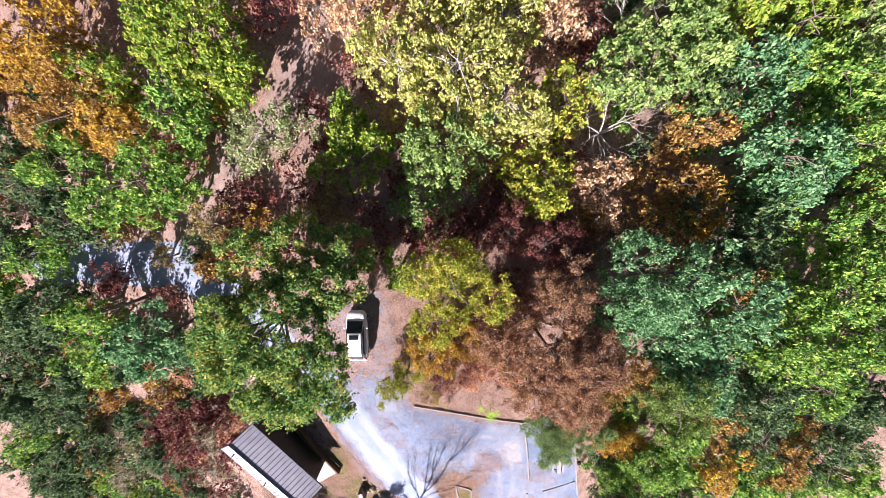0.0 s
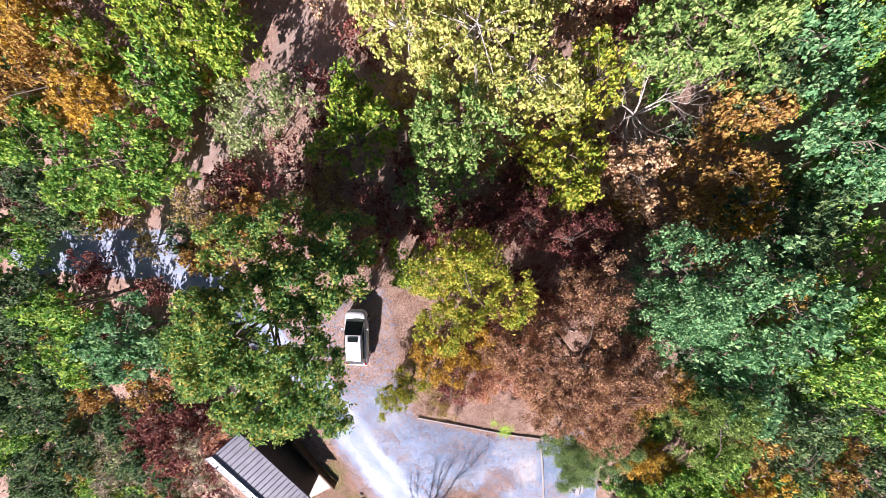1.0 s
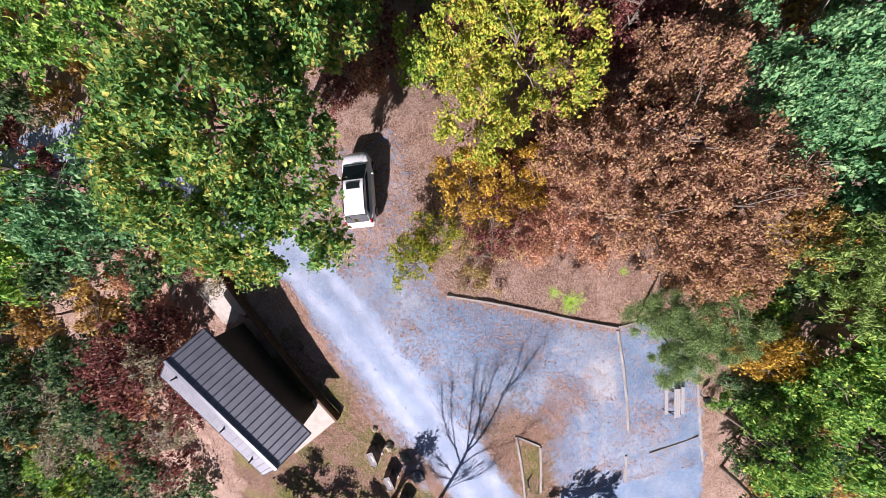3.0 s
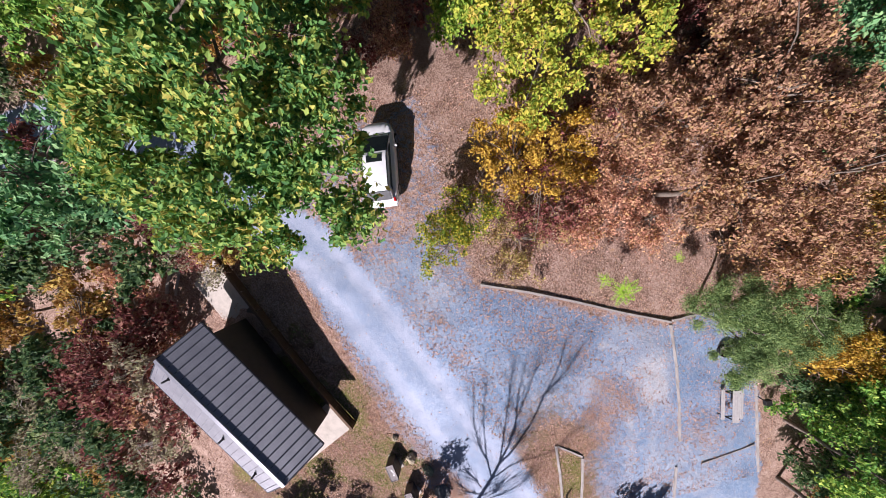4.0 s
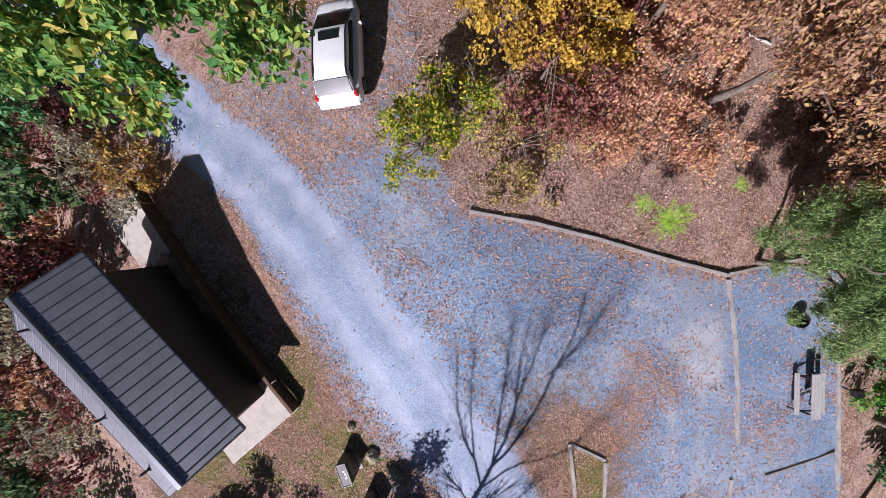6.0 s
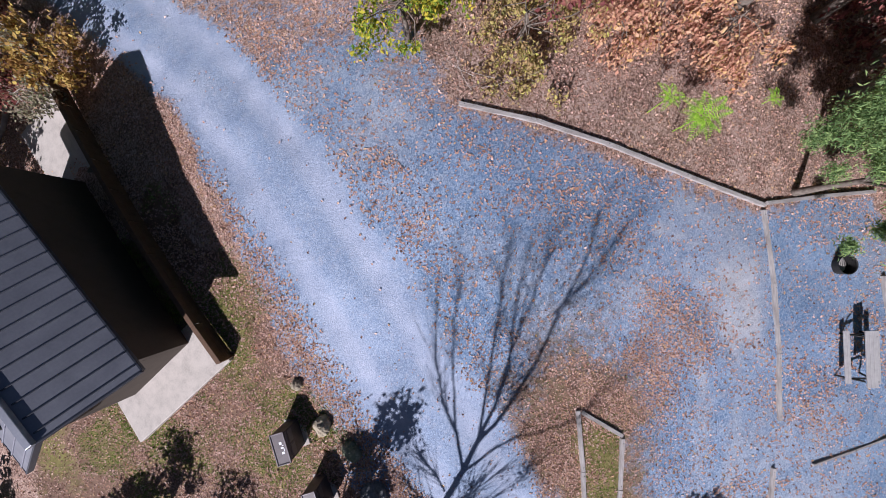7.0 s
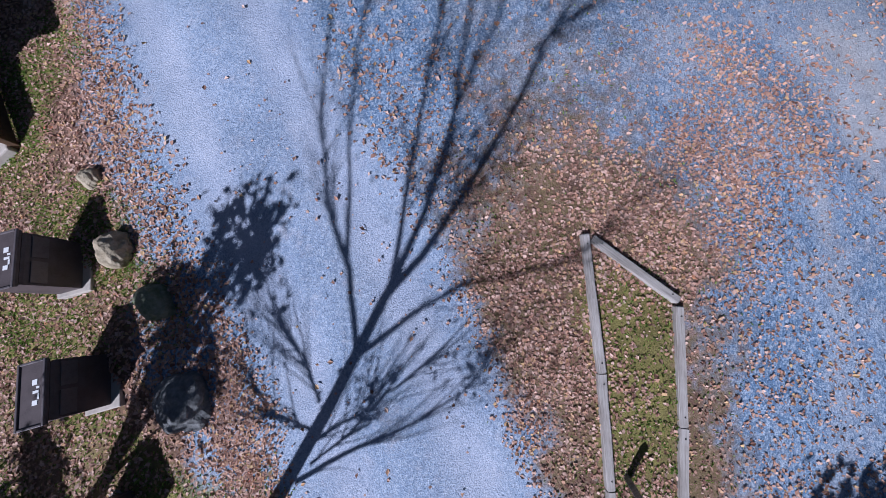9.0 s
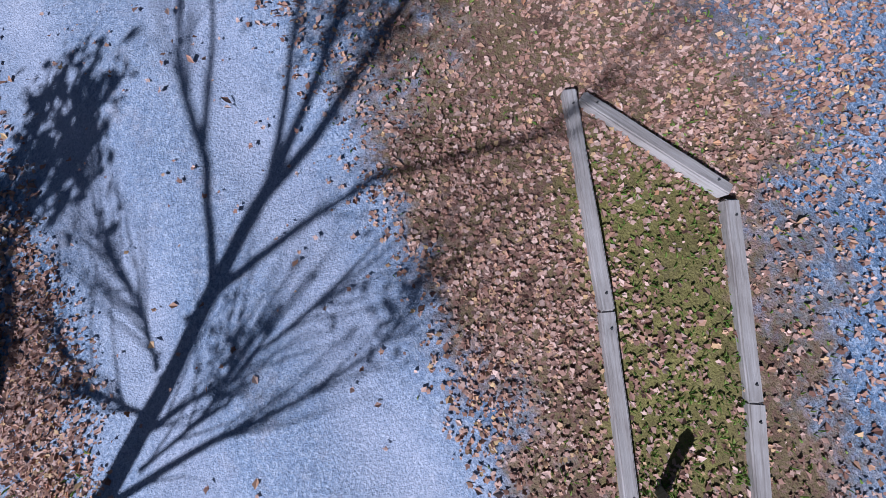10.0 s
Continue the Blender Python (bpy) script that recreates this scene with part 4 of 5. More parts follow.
def build_house():
    L, RIDGE, BASE = 8.46, 2.85, 0.12
    house = empty("restroom_building", HOUSE, "small park building with a dark metal gable roof", "building")
    # The slab repeats the apron's concrete, darkened where the building's shade falls.
    for name, sx, sy, at, skin, label in (("apron", 1.95, 5.0, (4.16, 0.03, BASE - 1.32), CONCRETE, "weathered tan concrete apron"), ("slab", 7.2, 5.0, (-0.385, 0.05, BASE - 1.325), SHADE_CONCRETE, "concrete slab with the building's shade put into its colour")):
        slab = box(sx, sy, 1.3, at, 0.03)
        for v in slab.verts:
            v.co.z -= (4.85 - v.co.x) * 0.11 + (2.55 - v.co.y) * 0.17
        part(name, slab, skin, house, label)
    back = box(3.6, 2.4, 1.3, (-5.8, 1.35, BASE - 1.33), 0.03)
    for v in back.verts:
        v.co.z -= (4.85 - v.co.x) * 0.11 + (2.55 - v.co.y) * 0.17
    part("walk", back, CONCRETE, house, "pale worn concrete walk behind the building")
    for name, sx, sy, at in (("wall", 7.4, 0.2, (0, 1.45, -2.0)), ("wall", 7.4, 0.2, (0, -1.45, -2.0)), ("wall", 0.2, 2.7, (3.6, 0, -2.0)), ("wall", 0.2, 2.7, (-3.6, 0, -2.0))):
        part(name, box(sx, sy, 3.72, at, 0.01), WALL, house)
    for s, W, EAVE in ((1, 2.12, 2.05), (-1, 2.35, 1.75)):
        tilt, run = math.atan2(RIDGE - EAVE, W), math.hypot(W, RIDGE - EAVE)
        m = Matrix.Translation((0, 0, RIDGE)) @ Matrix.Rotation(-s * tilt, 4, "X")
        slope = part("roof", box(L, run, 0.06, (0, s * run / 2, -0.06), 0.008), ROOF, house, "dark slate-grey standing-seam metal roof slope")
        slope.matrix_local = m
        seam = bmesh.new()
        box(0.035, run - 0.1, 0.028, (0, s * (run / 2 + 0.03), 0), 0.006, 1, seam)
        me = bpy.data.meshes.new("seam")
        seam.to_mesh(me)
        seam.free()
        me.materials.append(FLASH if s > 0 else ROOF)
        for k in range(20):
            ob = new("seam", me)
            ob.parent = slope
            ob.location = (-L / 2 + 0.2 + k * (L - 0.4) / 19, 0, 0.0)
        part("eave_trim", box(L + 0.04, 0.05, 0.12, (0, s * (run + 0.024), -0.11), 0.008), FLASH, slope)
        for e in (-1, 1):
            part("verge_trim", box(0.05, run, 0.13, (e * (L / 2 + 0.027), s * run / 2, -0.11), 0.008), FLASH, slope)
    part("ridge_cap", box(L + 0.06, 0.2, 0.1, (0, -0.08, RIDGE - 0.02), 0.015), ROOF, house, "raised pale metal ridge lip")
    for x, y in ((0.6, -1.25), (-3.3, -0.75), (3.0, -1.6)):
        z = RIDGE - abs(y) * math.tan(tilt)  # on the sunny slope
        bm = bmesh.new()
        bmesh.ops.create_cone(bm, cap_ends=True, segments=12, radius1=0.05, radius2=0.05, depth=0.4, matrix=Matrix.Translation((x, y, z + 0.15)))
        bmesh.ops.create_cone(bm, cap_ends=True, segments=12, radius1=0.1, radius2=0.055, depth=0.08, matrix=Matrix.Translation((x, y, z + 0.03)))
        part("vent_pipe", bm, PIPE, house)


build_house()


def screen_wall():
    """The low brown board wall along the slab's edge: posts, boards and a cap rail that follow the slope."""
    wall = empty("low_wall", HOUSE, "low dark brown board wall along the concrete slab", "wall")
    n, x0, x1, high = 9, -7.5, 5.08, 0.56
    spots = [x0 + (x1 - x0) * k / n for k in range(n + 1)]
    foot = []
    for x in spots:
        y = 2.6 + (5.08 - x) * 0.028
        p = HOUSE @ Vector((x, y, 0))
        foot.append(Vector((x, y, gz(p.x, p.y) + 0.02)))
    for k, p in enumerate(foot):
        part("post", box(0.11, 0.11, high + 0.3, (p.x - (0.06 if k == n else 0), p.y, p.z - 0.28), 0.01), FENCE, wall)
    for a, b in zip(foot, foot[1:]):
        d = b - a
        turn = d.to_track_quat("X", "Z").to_matrix().to_4x4()
        for j in range(3):
            ob = part("board", box(d.length - 0.1, 0.035, 0.165, (0, 0.03, 0.02 + j * 0.175), 0.006), FENCE, wall)
            ob.matrix_local = Matrix.Translation((a + b) / 2) @ turn
        cap = part("cap_rail", box(d.length - 0.004, 0.15, 0.04, (0, 0, high), 0.008), FENCE, wall)
        cap.matrix_local = Matrix.Translation((a + b) / 2) @ turn


screen_wall()


# ---------------------------------------------------------------- landscape timbers
WOOD_M = Mat("weathered_timber", 0.9, 0, 0.2)
grain = WOOD_M.n.new("ShaderNodeMapping")
grain.inputs["Scale"].default_value = (1.2, 22, 22)
WOOD_M.l.new(WOOD_M.co, grain.inputs["Vector"])
WOOD_M.color(WOOD_M.ramp(WOOD_M.math("ADD", WOOD_M.math("MULTIPLY", WOOD_M.noise(1.6, 5, 0.7, grain.outputs[0]), 0.7), WOOD_M.math("MULTIPLY", WOOD_M.noise(2.2, 3), 0.3)),
                         [(0.28, (0.13, 0.11, 0.1)), (0.45, (0.3, 0.27, 0.25)), (0.62, (0.42, 0.39, 0.37)), (0.8, (0.52, 0.48, 0.46))]))
WOOD_M.bump(WOOD_M.noise(2.5, 4, 0.7, grain.outputs[0]), 0.5, 0.01)
TIMBER = WOOD_M.m


def timber(a, b, label, group, w=0.13, h=0.16, lift=0.095):
    """A squared timber from a to b, lying on the ground, its top that much above it."""
    (ax, ay), (bx, by) = a, b
    za, zb = gz(ax, ay) + lift, gz(bx, by) + lift
    d = Vector((bx - ax, by - ay, zb - za))
    bm = bmesh.new()
    bmesh.ops.create_cube(bm, size=1, matrix=Matrix.Diagonal((d.length, w, h, 1)))
    cuts = [e for e in bm.edges if abs((e.verts[0].co - e.verts[1].co).x) > 0.1]
    bmesh.ops.subdivide_edges(bm, edges=cuts, cuts=max(2, int(d.length / 0.5)), use_grid_fill=True)
    rng = random.Random(int(ax * 100 + by * 37))
    for v in bm.verts:
        v.co.y += rng.uniform(-0.006, 0.006)
        v.co.z += rng.uniform(-0.006, 0.006)
    bmesh.ops.bevel(bm, geom=[e for e in bm.edges if e.calc_face_angle(0) > 0.8], offset=0.014, segments=2, affect="EDGES")
    ob = part("timber", bm, TIMBER)
    mid = Vector(((ax + bx) / 2, (ay + by) / 2, (za + zb) / 2 - h / 2))
    ob.matrix_world = Matrix.Translation(mid) @ d.to_track_quat("X", "Z").to_matrix().to_4x4()
    for s in (-1, 1):
        spike = bmesh.new()
        bmesh.ops.create_cone(spike, cap_ends=True, segments=8, radius1=0.012, radius2=0.009, depth=0.02, matrix=Matrix.Translation((s * (d.length / 2 - 0.16), 0.01, h / 2 + 0.004)))
        part("spike", spike, PIPE, ob, "rusty spike head")
    return tagged(ob, label, "timber", group)


def row(points, label, group, **how):
    for a, b in zip(points, points[1:]):
        timber(a, b, label, group, **how)


row([(4.1, -16.25), (6.3, -17.0), (8.6, -17.95), (11.1, -19.1), (13.78, -20.22)], "weathered grey timber edging the gravel lot", "edge of the lot")
row([(13.85, -20.16), (16.2, -20.12), (18.7, -20.15)], "weathered grey timber edging the gravel lot", "edge of the lot")
row([(13.72, -20.36), (13.86, -22.8), (13.9, -25.2), (13.88, -27.6)], "pale worn timber dividing the gravel lot", "dividing timbers", lift=0.08)
row([(13.64, -29.3), (13.5, -31.6)], "pale worn timber dividing the gravel lot", "dividing timbers", lift=0.08)
row([(18.75, -23.2), (18.85, -26.0), (18.95, -28.6), (19.1, -31.4)], "pale worn timber along the picnic bay", "picnic bay timbers", lift=0.08)
row([(15.3, -29.6), (17.0, -29.46), (18.8, -29.3)], "thin half-buried timber across the picnic bay", "picnic bay timbers", w=0.1, lift=0.06)
row([(6.68, -25.85), (6.74, -28.0), (6.72, -29.75), (6.64, -31.6)], "weathered grey timber around the planting bed", "bed timbers")
row([(6.79, -25.93), (8.09, -26.98)], "weathered grey timber around the planting bed", "bed timbers")
row([(8.09, -27.06), (7.95, -28.9), (7.74, -30.9)], "weathered grey timber around the planting bed", "bed timbers")


# ---------------------------------------------------------------- the white car
CAR_WHITE = Mat("white_car_paint", 0.35, 0, 0.4)
CAR_WHITE.color(CAR_WHITE.ramp(CAR_WHITE.noise(3, 4), [(0.3, (0.8, 0.8, 0.82)), (0.7, (0.88, 0.88, 0.89))]))
CAR_WHITE.b.inputs["Coat Weight"].default_value = 0.25
CAR_GLASS = Mat("dark_car_glass", 0.12, 0, 0.25)
CAR_GLASS.color(CAR_GLASS.ramp(CAR_GLASS.noise(2, 2), [(0.3, (0.008, 0.012, 0.013)), (0.7, (0.016, 0.022, 0.022))]))
TRIM = plain("black_trim", (0.02, 0.02, 0.022), 0.55, 0, 0.3, 5)
CLAD = plain("grey_cladding", (0.1, 0.095, 0.09), 0.6, 0, 0.3, 5)
TYRE = plain("tyre_rubber", (0.025, 0.025, 0.025), 0.9, 0, 0.3, 8)
RIM = plain("rim_alloy", (0.5, 0.5, 0.52), 0.3, 0.9, 0.15, 6)
TAIL = plain("tail_lamp_red", (0.55, 0.02, 0.02), 0.2, 0, 0.2, 6, 0, 0.5)
LAMP = plain("headlight_glass", (0.7, 0.72, 0.74), 0.1, 0, 0.1, 6, 0, 0.5)


def loft(rings, cap=True):
    """A skin through rings of equally many points."""
    bm = bmesh.new()
    loops = [[bm.verts.new(p) for p in ring] for ring in rings]
    n = len(loops[0])
    for a, b in zip(loops, loops[1:]):
        for i in range(n):
            bm.faces.new((a[i], a[(i + 1) % n], b[(i + 1) % n], b[i]))
    if cap:
        bm.faces.new(loops[0][::-1])
        bm.faces.new(loops[-1])
    bmesh.ops.recalc_face_normals(bm, faces=bm.faces[:])
    for f in bm.faces:
        f.smooth = True
    return bm


def rounded(w, z0, z1, y, r=0.16, k=4):
    """A ring across the car at y: half width w, from z0 to z1, with rounded corners."""
    pts = []
    for cx, cz, a0 in ((w - r, z1 - r, 0), (-w + r, z1 - r, 90), (-w + r, z0 + r * 0.6, 180), (w - r, z0 + r * 0.6, 270)):
        for i in range(k + 1):
            a = radians(a0 + 90 * i / k)
            pts.append((cx + r * math.cos(a), y, cz + r * (1 if a0 < 180 else 0.6) * math.sin(a)))
    return pts


def panel(pts, lift, thick=0.012):
    """A thin bent plate through four corners, raised a little."""
    bm = bmesh.new()
    vs = [bm.verts.new(Vector(p) + Vector((0, 0, lift))) for p in pts]
    f = bm.faces.new(vs)
    f.normal_update()
    if f.normal.z < 0:
        f.normal_flip()
    low = bmesh.ops.extrude_face_region(bm, geom=[f])
    bmesh.ops.translate(bm, verts=[v for v in low["geom"] if isinstance(v, bmesh.types.BMVert)], vec=(0, 0, thick))
    bmesh.ops.recalc_face_normals(bm, faces=bm.faces[:])
    return bm


def build_car():
    cx, cy, turn = 0.14, -9.5, -5.0
    fwd = Vector((-math.sin(radians(turn)), math.cos(radians(turn)), 0))
    a, b = Vector((cx, cy, 0)) - fwd * 1.35, Vector((cx, cy, 0)) + fwd * 1.35
    side = Vector((fwd.y, -fwd.x, 0))
    l, r = Vector((cx, cy, 0)) - side * 0.78, Vector((cx, cy, 0)) + side * 0.78
    ay = Vector((b.x - a.x, b.y - a.y, gz(b.x, b.y) - gz(a.x, a.y))).normalized()
    ax = Vector((r.x - l.x, r.y - l.y, gz(r.x, r.y) - gz(l.x, l.y))).normalized()
    az = ax.cross(ay).normalized()
    ax = ay.cross(az)
    m = Matrix((ax, ay, az)).transposed().to_4x4()
    m.translation = (cx, cy, (gz(a.x, a.y) + gz(b.x, b.y)) / 2 + 0.01)
    m = m @ Matrix.Diagonal((1, 1, 0.86, 1))
    car = empty("car", m, "white estate car parked on leaf-strewn gravel under the oak", "car")
    body = loft([rounded(w, z0, z1, y, r) for y, w, z0, z1, r in (
        (-2.16, 0.62, 0.45, 0.72, 0.1), (-2.1, 0.82, 0.36, 0.86, 0.14), (-1.85, 0.88, 0.3, 0.95, 0.16), (-1.2, 0.9, 0.26, 0.97, 0.16), (0.2, 0.9, 0.26, 0.97, 0.16),
        (0.85, 0.89, 0.26, 0.98, 0.18), (1.45, 0.87, 0.28, 0.97, 0.18), (1.8, 0.8, 0.3, 0.94, 0.18), (2.02, 0.66, 0.36, 0.88, 0.15), (2.15, 0.42, 0.44, 0.76, 0.1))])
    part("body", body, CAR_WHITE, car)
    cab = loft([rounded(w, 0.9, z1, y, r) for y, w, z1, r in (
        (-1.98, 0.72, 0.98, 0.035), (-1.72, 0.7, 1.36, 0.1), (-1.5, 0.69, 1.5, 0.14), (-0.9, 0.7, 1.55, 0.15), (0.0, 0.7, 1.55, 0.15), (0.25, 0.69, 1.52, 0.14), (0.55, 0.7, 1.41, 0.12), (1.42, 0.74, 0.97, 0.03))])
    part("cabin", cab, CAR_WHITE, car)
    part("windshield", panel([(-0.67, 1.3, 1.03), (0.67, 1.3, 1.03), (0.61, 0.36, 1.49), (-0.61, 0.36, 1.49)], 0.03), CAR_GLASS.m, car, "dark tinted windshield")
    part("rear_window", panel([(-0.68, -1.99, 1.02), (0.68, -1.99, 1.02), (0.64, -1.66, 1.42), (-0.64, -1.66, 1.42)], 0.035), plain("rear_glass", (0.07, 0.07, 0.075), 0.15, 0, 0.2, 3, 0, 0.6), car, "grey rear window")
    part("sunroof", box(0.8, 0.36, 0.014, (0, 0.02, 1.55), 0.005), CAR_GLASS.m, car, "dark glass sunroof")
    for s in (-1, 1):
        part("roof_rail", mesh_from("roof_rail", *tubes([[(np.array([s * 0.62, -1.6, 1.44]), 0.028), (np.array([s * 0.62, -1.3, 1.55]), 0.028), (np.array([s * 0.62, 0.0, 1.56]), 0.028), (np.array([s * 0.63, 0.35, 1.5]), 0.026), (np.array([s * 0.69, 1.4, 0.99]), 0.022)]], 6), True), TRIM, car)
        part("side_window", panel([(s * 0.716, 1.1, 1.02), (s * 0.716, -1.55, 1.02), (s * 0.709, -1.4, 1.38), (s * 0.704, 0.5, 1.38)], 0, 0.01), CAR_GLASS.m, car)
        part("sill", box(0.06, 2.7, 0.2, (s * 0.885, -0.05, 0.22), 0.02), CLAD, car)
        part("mirror", box(0.2, 0.1, 0.13, (s * 0.99, 0.72, 0.98), 0.035), CAR_WHITE, car)
        part("headlight", box(0.28, 0.24, 0.1, (s * 0.62, 1.84, 0.72), 0.03), LAMP, car)
        part("tail_lamp", box(0.12, 0.2, 0.2, (s * 0.76, -1.96, 0.8), 0.03), TAIL, car, "red tail lamp")
        for y in (1.32, -1.32):
            wheel = bmesh.new()
            bmesh.ops.create_cone(wheel, cap_ends=True, segments=24, radius1=0.33, radius2=0.33, depth=0.22, matrix=Matrix.Translation((s * 0.8, y, 0.33)) @ Matrix.Rotation(radians(90), 4, "Y"))
            bmesh.ops.bevel(wheel, geom=[e for e in wheel.edges if e.calc_face_angle(0) > 1], offset=0.035, segments=2, affect="EDGES")
            w = part("wheel", wheel, TYRE, car)
            rim = bmesh.new()
            bmesh.ops.create_cone(rim, cap_ends=True, segments=20, radius1=0.21, radius2=0.2, depth=0.03, matrix=Matrix.Translation((s * 0.912, y, 0.33)) @ Matrix.Rotation(radians(90), 4, "Y"))
            part("rim", rim, RIM, w)
    part("rear_bumper", box(1.62, 0.2, 0.2, (0, -2.12, 0.46), 0.07, 3), CAR_WHITE, car)
    part("front_bumper", box(1.1, 0.16, 0.16, (0, 2.08, 0.38), 0.06, 3), CLAD, car)
    part("grille", box(0.7, 0.05, 0.1, (0, 2.165, 0.56), 0.015), TRIM, car)
    part("wiper", box(0.6, 0.02, 0.015, (0.1, 1.38, 1.03), 0.004), TRIM, car)
    part("tow_bar", box(0.3, 0.012, 0.1, (0, -2.226, 0.5), 0.004), plain("blank_plate", (0.6, 0.6, 0.58), 0.5), car, "pale blank plate")


build_car()


# ---------------------------------------------------------------- picnic bay
PALE_WOOD = plain("pale_grey_boards", (0.4, 0.38, 0.37), 0.8, 0, 0.2, 5, 0.3)
STEEL = plain("dark_steel", (0.035, 0.033, 0.032), 0.55, 0.6, 0.4, 7)
ASH = plain("grey_ash", (0.34, 0.31, 0.28), 1.0, 0, 0.4, 8, 0.5)


def picnic_table():
    x, y = 16.9, -25.75
    t = empty("picnic_table", pose(x, y, gz(x, y) + 0.02, 0, 0, -6), "pale grey wooden picnic table with two benches on gravel", "table")
    for i in range(3):
        part("board", box(0.105, 1.9, 0.04, (-0.12 + i * 0.12, 0, 0.56), 0.006), PALE_WOOD, t)
    for s in (-1, 1):
        for k in (0, 1):
            part("bench_board", box(0.085, 1.8, 0.04, (s * (0.44 + 0.1 * k), 0, 0.33), 0.006), PALE_WOOD, t)
        for e in (-0.75, 0.75):
            part("leg", mesh_from("leg", *tubes([[(np.array([s * 0.62, e, -0.22]), 0.035), (np.array([s * 0.2, e, 0.56]), 0.035)]], 6), True), STEEL, t)
    for e in (-0.75, 0.75):
        part("cross_bar", box(1.1, 0.05, 0.06, (0, e, 0.27), 0.006), STEEL, t)


picnic_table()


def fire_ring():
    x, y = 16.7, -22.55
    ring = empty("fire_ring", pose(x, y, gz(x, y)), "round blackened steel fire ring with grey ash inside", "fire ring")
    bm = bmesh.new()
    n = 28
    prof = [(0.30, -0.15), (0.30, 0.26), (0.325, 0.28), (0.335, -0.15)]
    vs = [[bm.verts.new((r * math.cos(k * 2 * math.pi / n), r * math.sin(k * 2 * math.pi / n), z)) for r, z in prof] for k in range(n)]
    for k in range(n):
        for j in range(3):
            bm.faces.new((vs[k][j], vs[(k + 1) % n][j], vs[(k + 1) % n][j + 1], vs[k][j + 1]))
    bmesh.ops.recalc_face_normals(bm, faces=bm.faces[:])
    part("ring", bm, STEEL, ring)
    bm = bmesh.new()
    bmesh.ops.create_icosphere(bm, subdivisions=3, radius=0.27, matrix=Matrix.Diagonal((1, 1, 0.4, 1)))
    for v in bm.verts:
        v.co *= 1 + 0.18 * noise.noise(v.co * 6)
    part("ash_heap", bm, ASH, ring, "heap of pale ash and charred bits")
    grate = [[(np.array([-0.26 + 0.065 * k, -0.02, 0.275]), 0.006), (np.array([-0.26 + 0.065 * k, 0.27 - abs(-0.26 + 0.065 * k) * 0.4, 0.275]), 0.006)] for k in range(9)]
    part("grate", mesh_from("grate", *tubes(grate, 5)), STEEL, ring, "dark steel cooking grate")


fire_ring()


def lantern_post():
    x, y = 18.98, -26.1
    post = empty("lantern_post", pose(x, y, gz(x, y)), "short steel post with a box head at the bay's edge", "post")
    part("pole", mesh_from("pole", *tubes([[(np.array([0, 0, -0.2]), 0.035), (np.array([0, 0, 0.5]), 0.03)]], 8), True), STEEL, post)
    part("head", box(0.34, 0.3, 0.2, (0, 0, 0.46), 0.02), STEEL, post)
    part("arm", mesh_from("arm", *tubes([[(np.array([0, 0, 0.45]), 0.02), (np.array([0.35, 0.2, 0.6]), 0.015)]], 6), True), STEEL, post)


lantern_post()

# ---------------------------------------------------------------- litter bins and boulders by the drive
BIN = plain("brown_bin_steel", (0.1, 0.08, 0.082), 0.55, 0.1, 0.3, 6)
BIN_RIM = plain("bin_rim", (0.14, 0.12, 0.125), 0.45, 0.2, 0.3, 6)
STICKER = plain("white_sticker", (0.8, 0.8, 0.8), 0.5, 0, 0.08, 8)


def build_bin():
    b = empty("litter_bin", pose(0, 0, 0), "dark brown steel litter bin with white labels on its lid", "bin", "litter bins")
    part("pad", box(0.62, 1.0, 0.14, (0.06, 0, -0.1), 0.015), CONCRETE, b, "small concrete pad")
    body = loft([[(-w, -d, z), (w2, -d, z), (w2, d, z), (-w, d, z)] for w, w2, d, z in ((0.2, 0.22, 0.42, 0.04), (0.21, 0.23, 0.43, 0.4), (0.21, 0.21, 0.43, 0.76), (0.2, 0.2, 0.42, 0.8))])
    for f in body.faces:
        f.smooth = False
    part("body", body, BIN, b)
    part("lid", box(0.42, 0.93, 0.05, (0, 0, 0.805), 0.015), BIN, b)
    for s in (-1, 1):
        part("rim", box(0.035, 0.95, 0.03, (s * 0.2, 0, 0.845), 0.008), BIN_RIM, b)
        part("rim", box(0.36, 0.035, 0.03, (0, s * 0.458, 0.845), 0.008), BIN_RIM, b)
        part("hatch", box(0.02, 0.36, 0.2, (0.222, s * 0.21, 0.5), 0.006), BIN_RIM, b, "hinged bin hatch")
    for sx, sy, at in ((0.08, 0.08, (0.05, 0.16, 0.857)), (0.05, 0.03, (0.1, 0.08, 0.857)), (0.09, 0.04, (0.07, 0.02, 0.857)), (0.03, 0.08, (0.11, -0.05, 0.857)), (0.08, 0.07, (0.06, -0.13, 0.857))):
        part("sticker", box(sx, sy, 0.004, at), STICKER, b, "small white sticker")
    return b


bin_one = build_bin()
for k, (x, y, turn) in enumerate(((-2.33, -25.75, 11), (-1.7, -27.74, 12), (-1.25, -30.0, 12))):
    m = pose(x, y, gz(x, y) + 0.03, 0, 0, turn)
    if k:
        copy_thing(bin_one, m)
    else:
        bin_one.matrix_basis = m

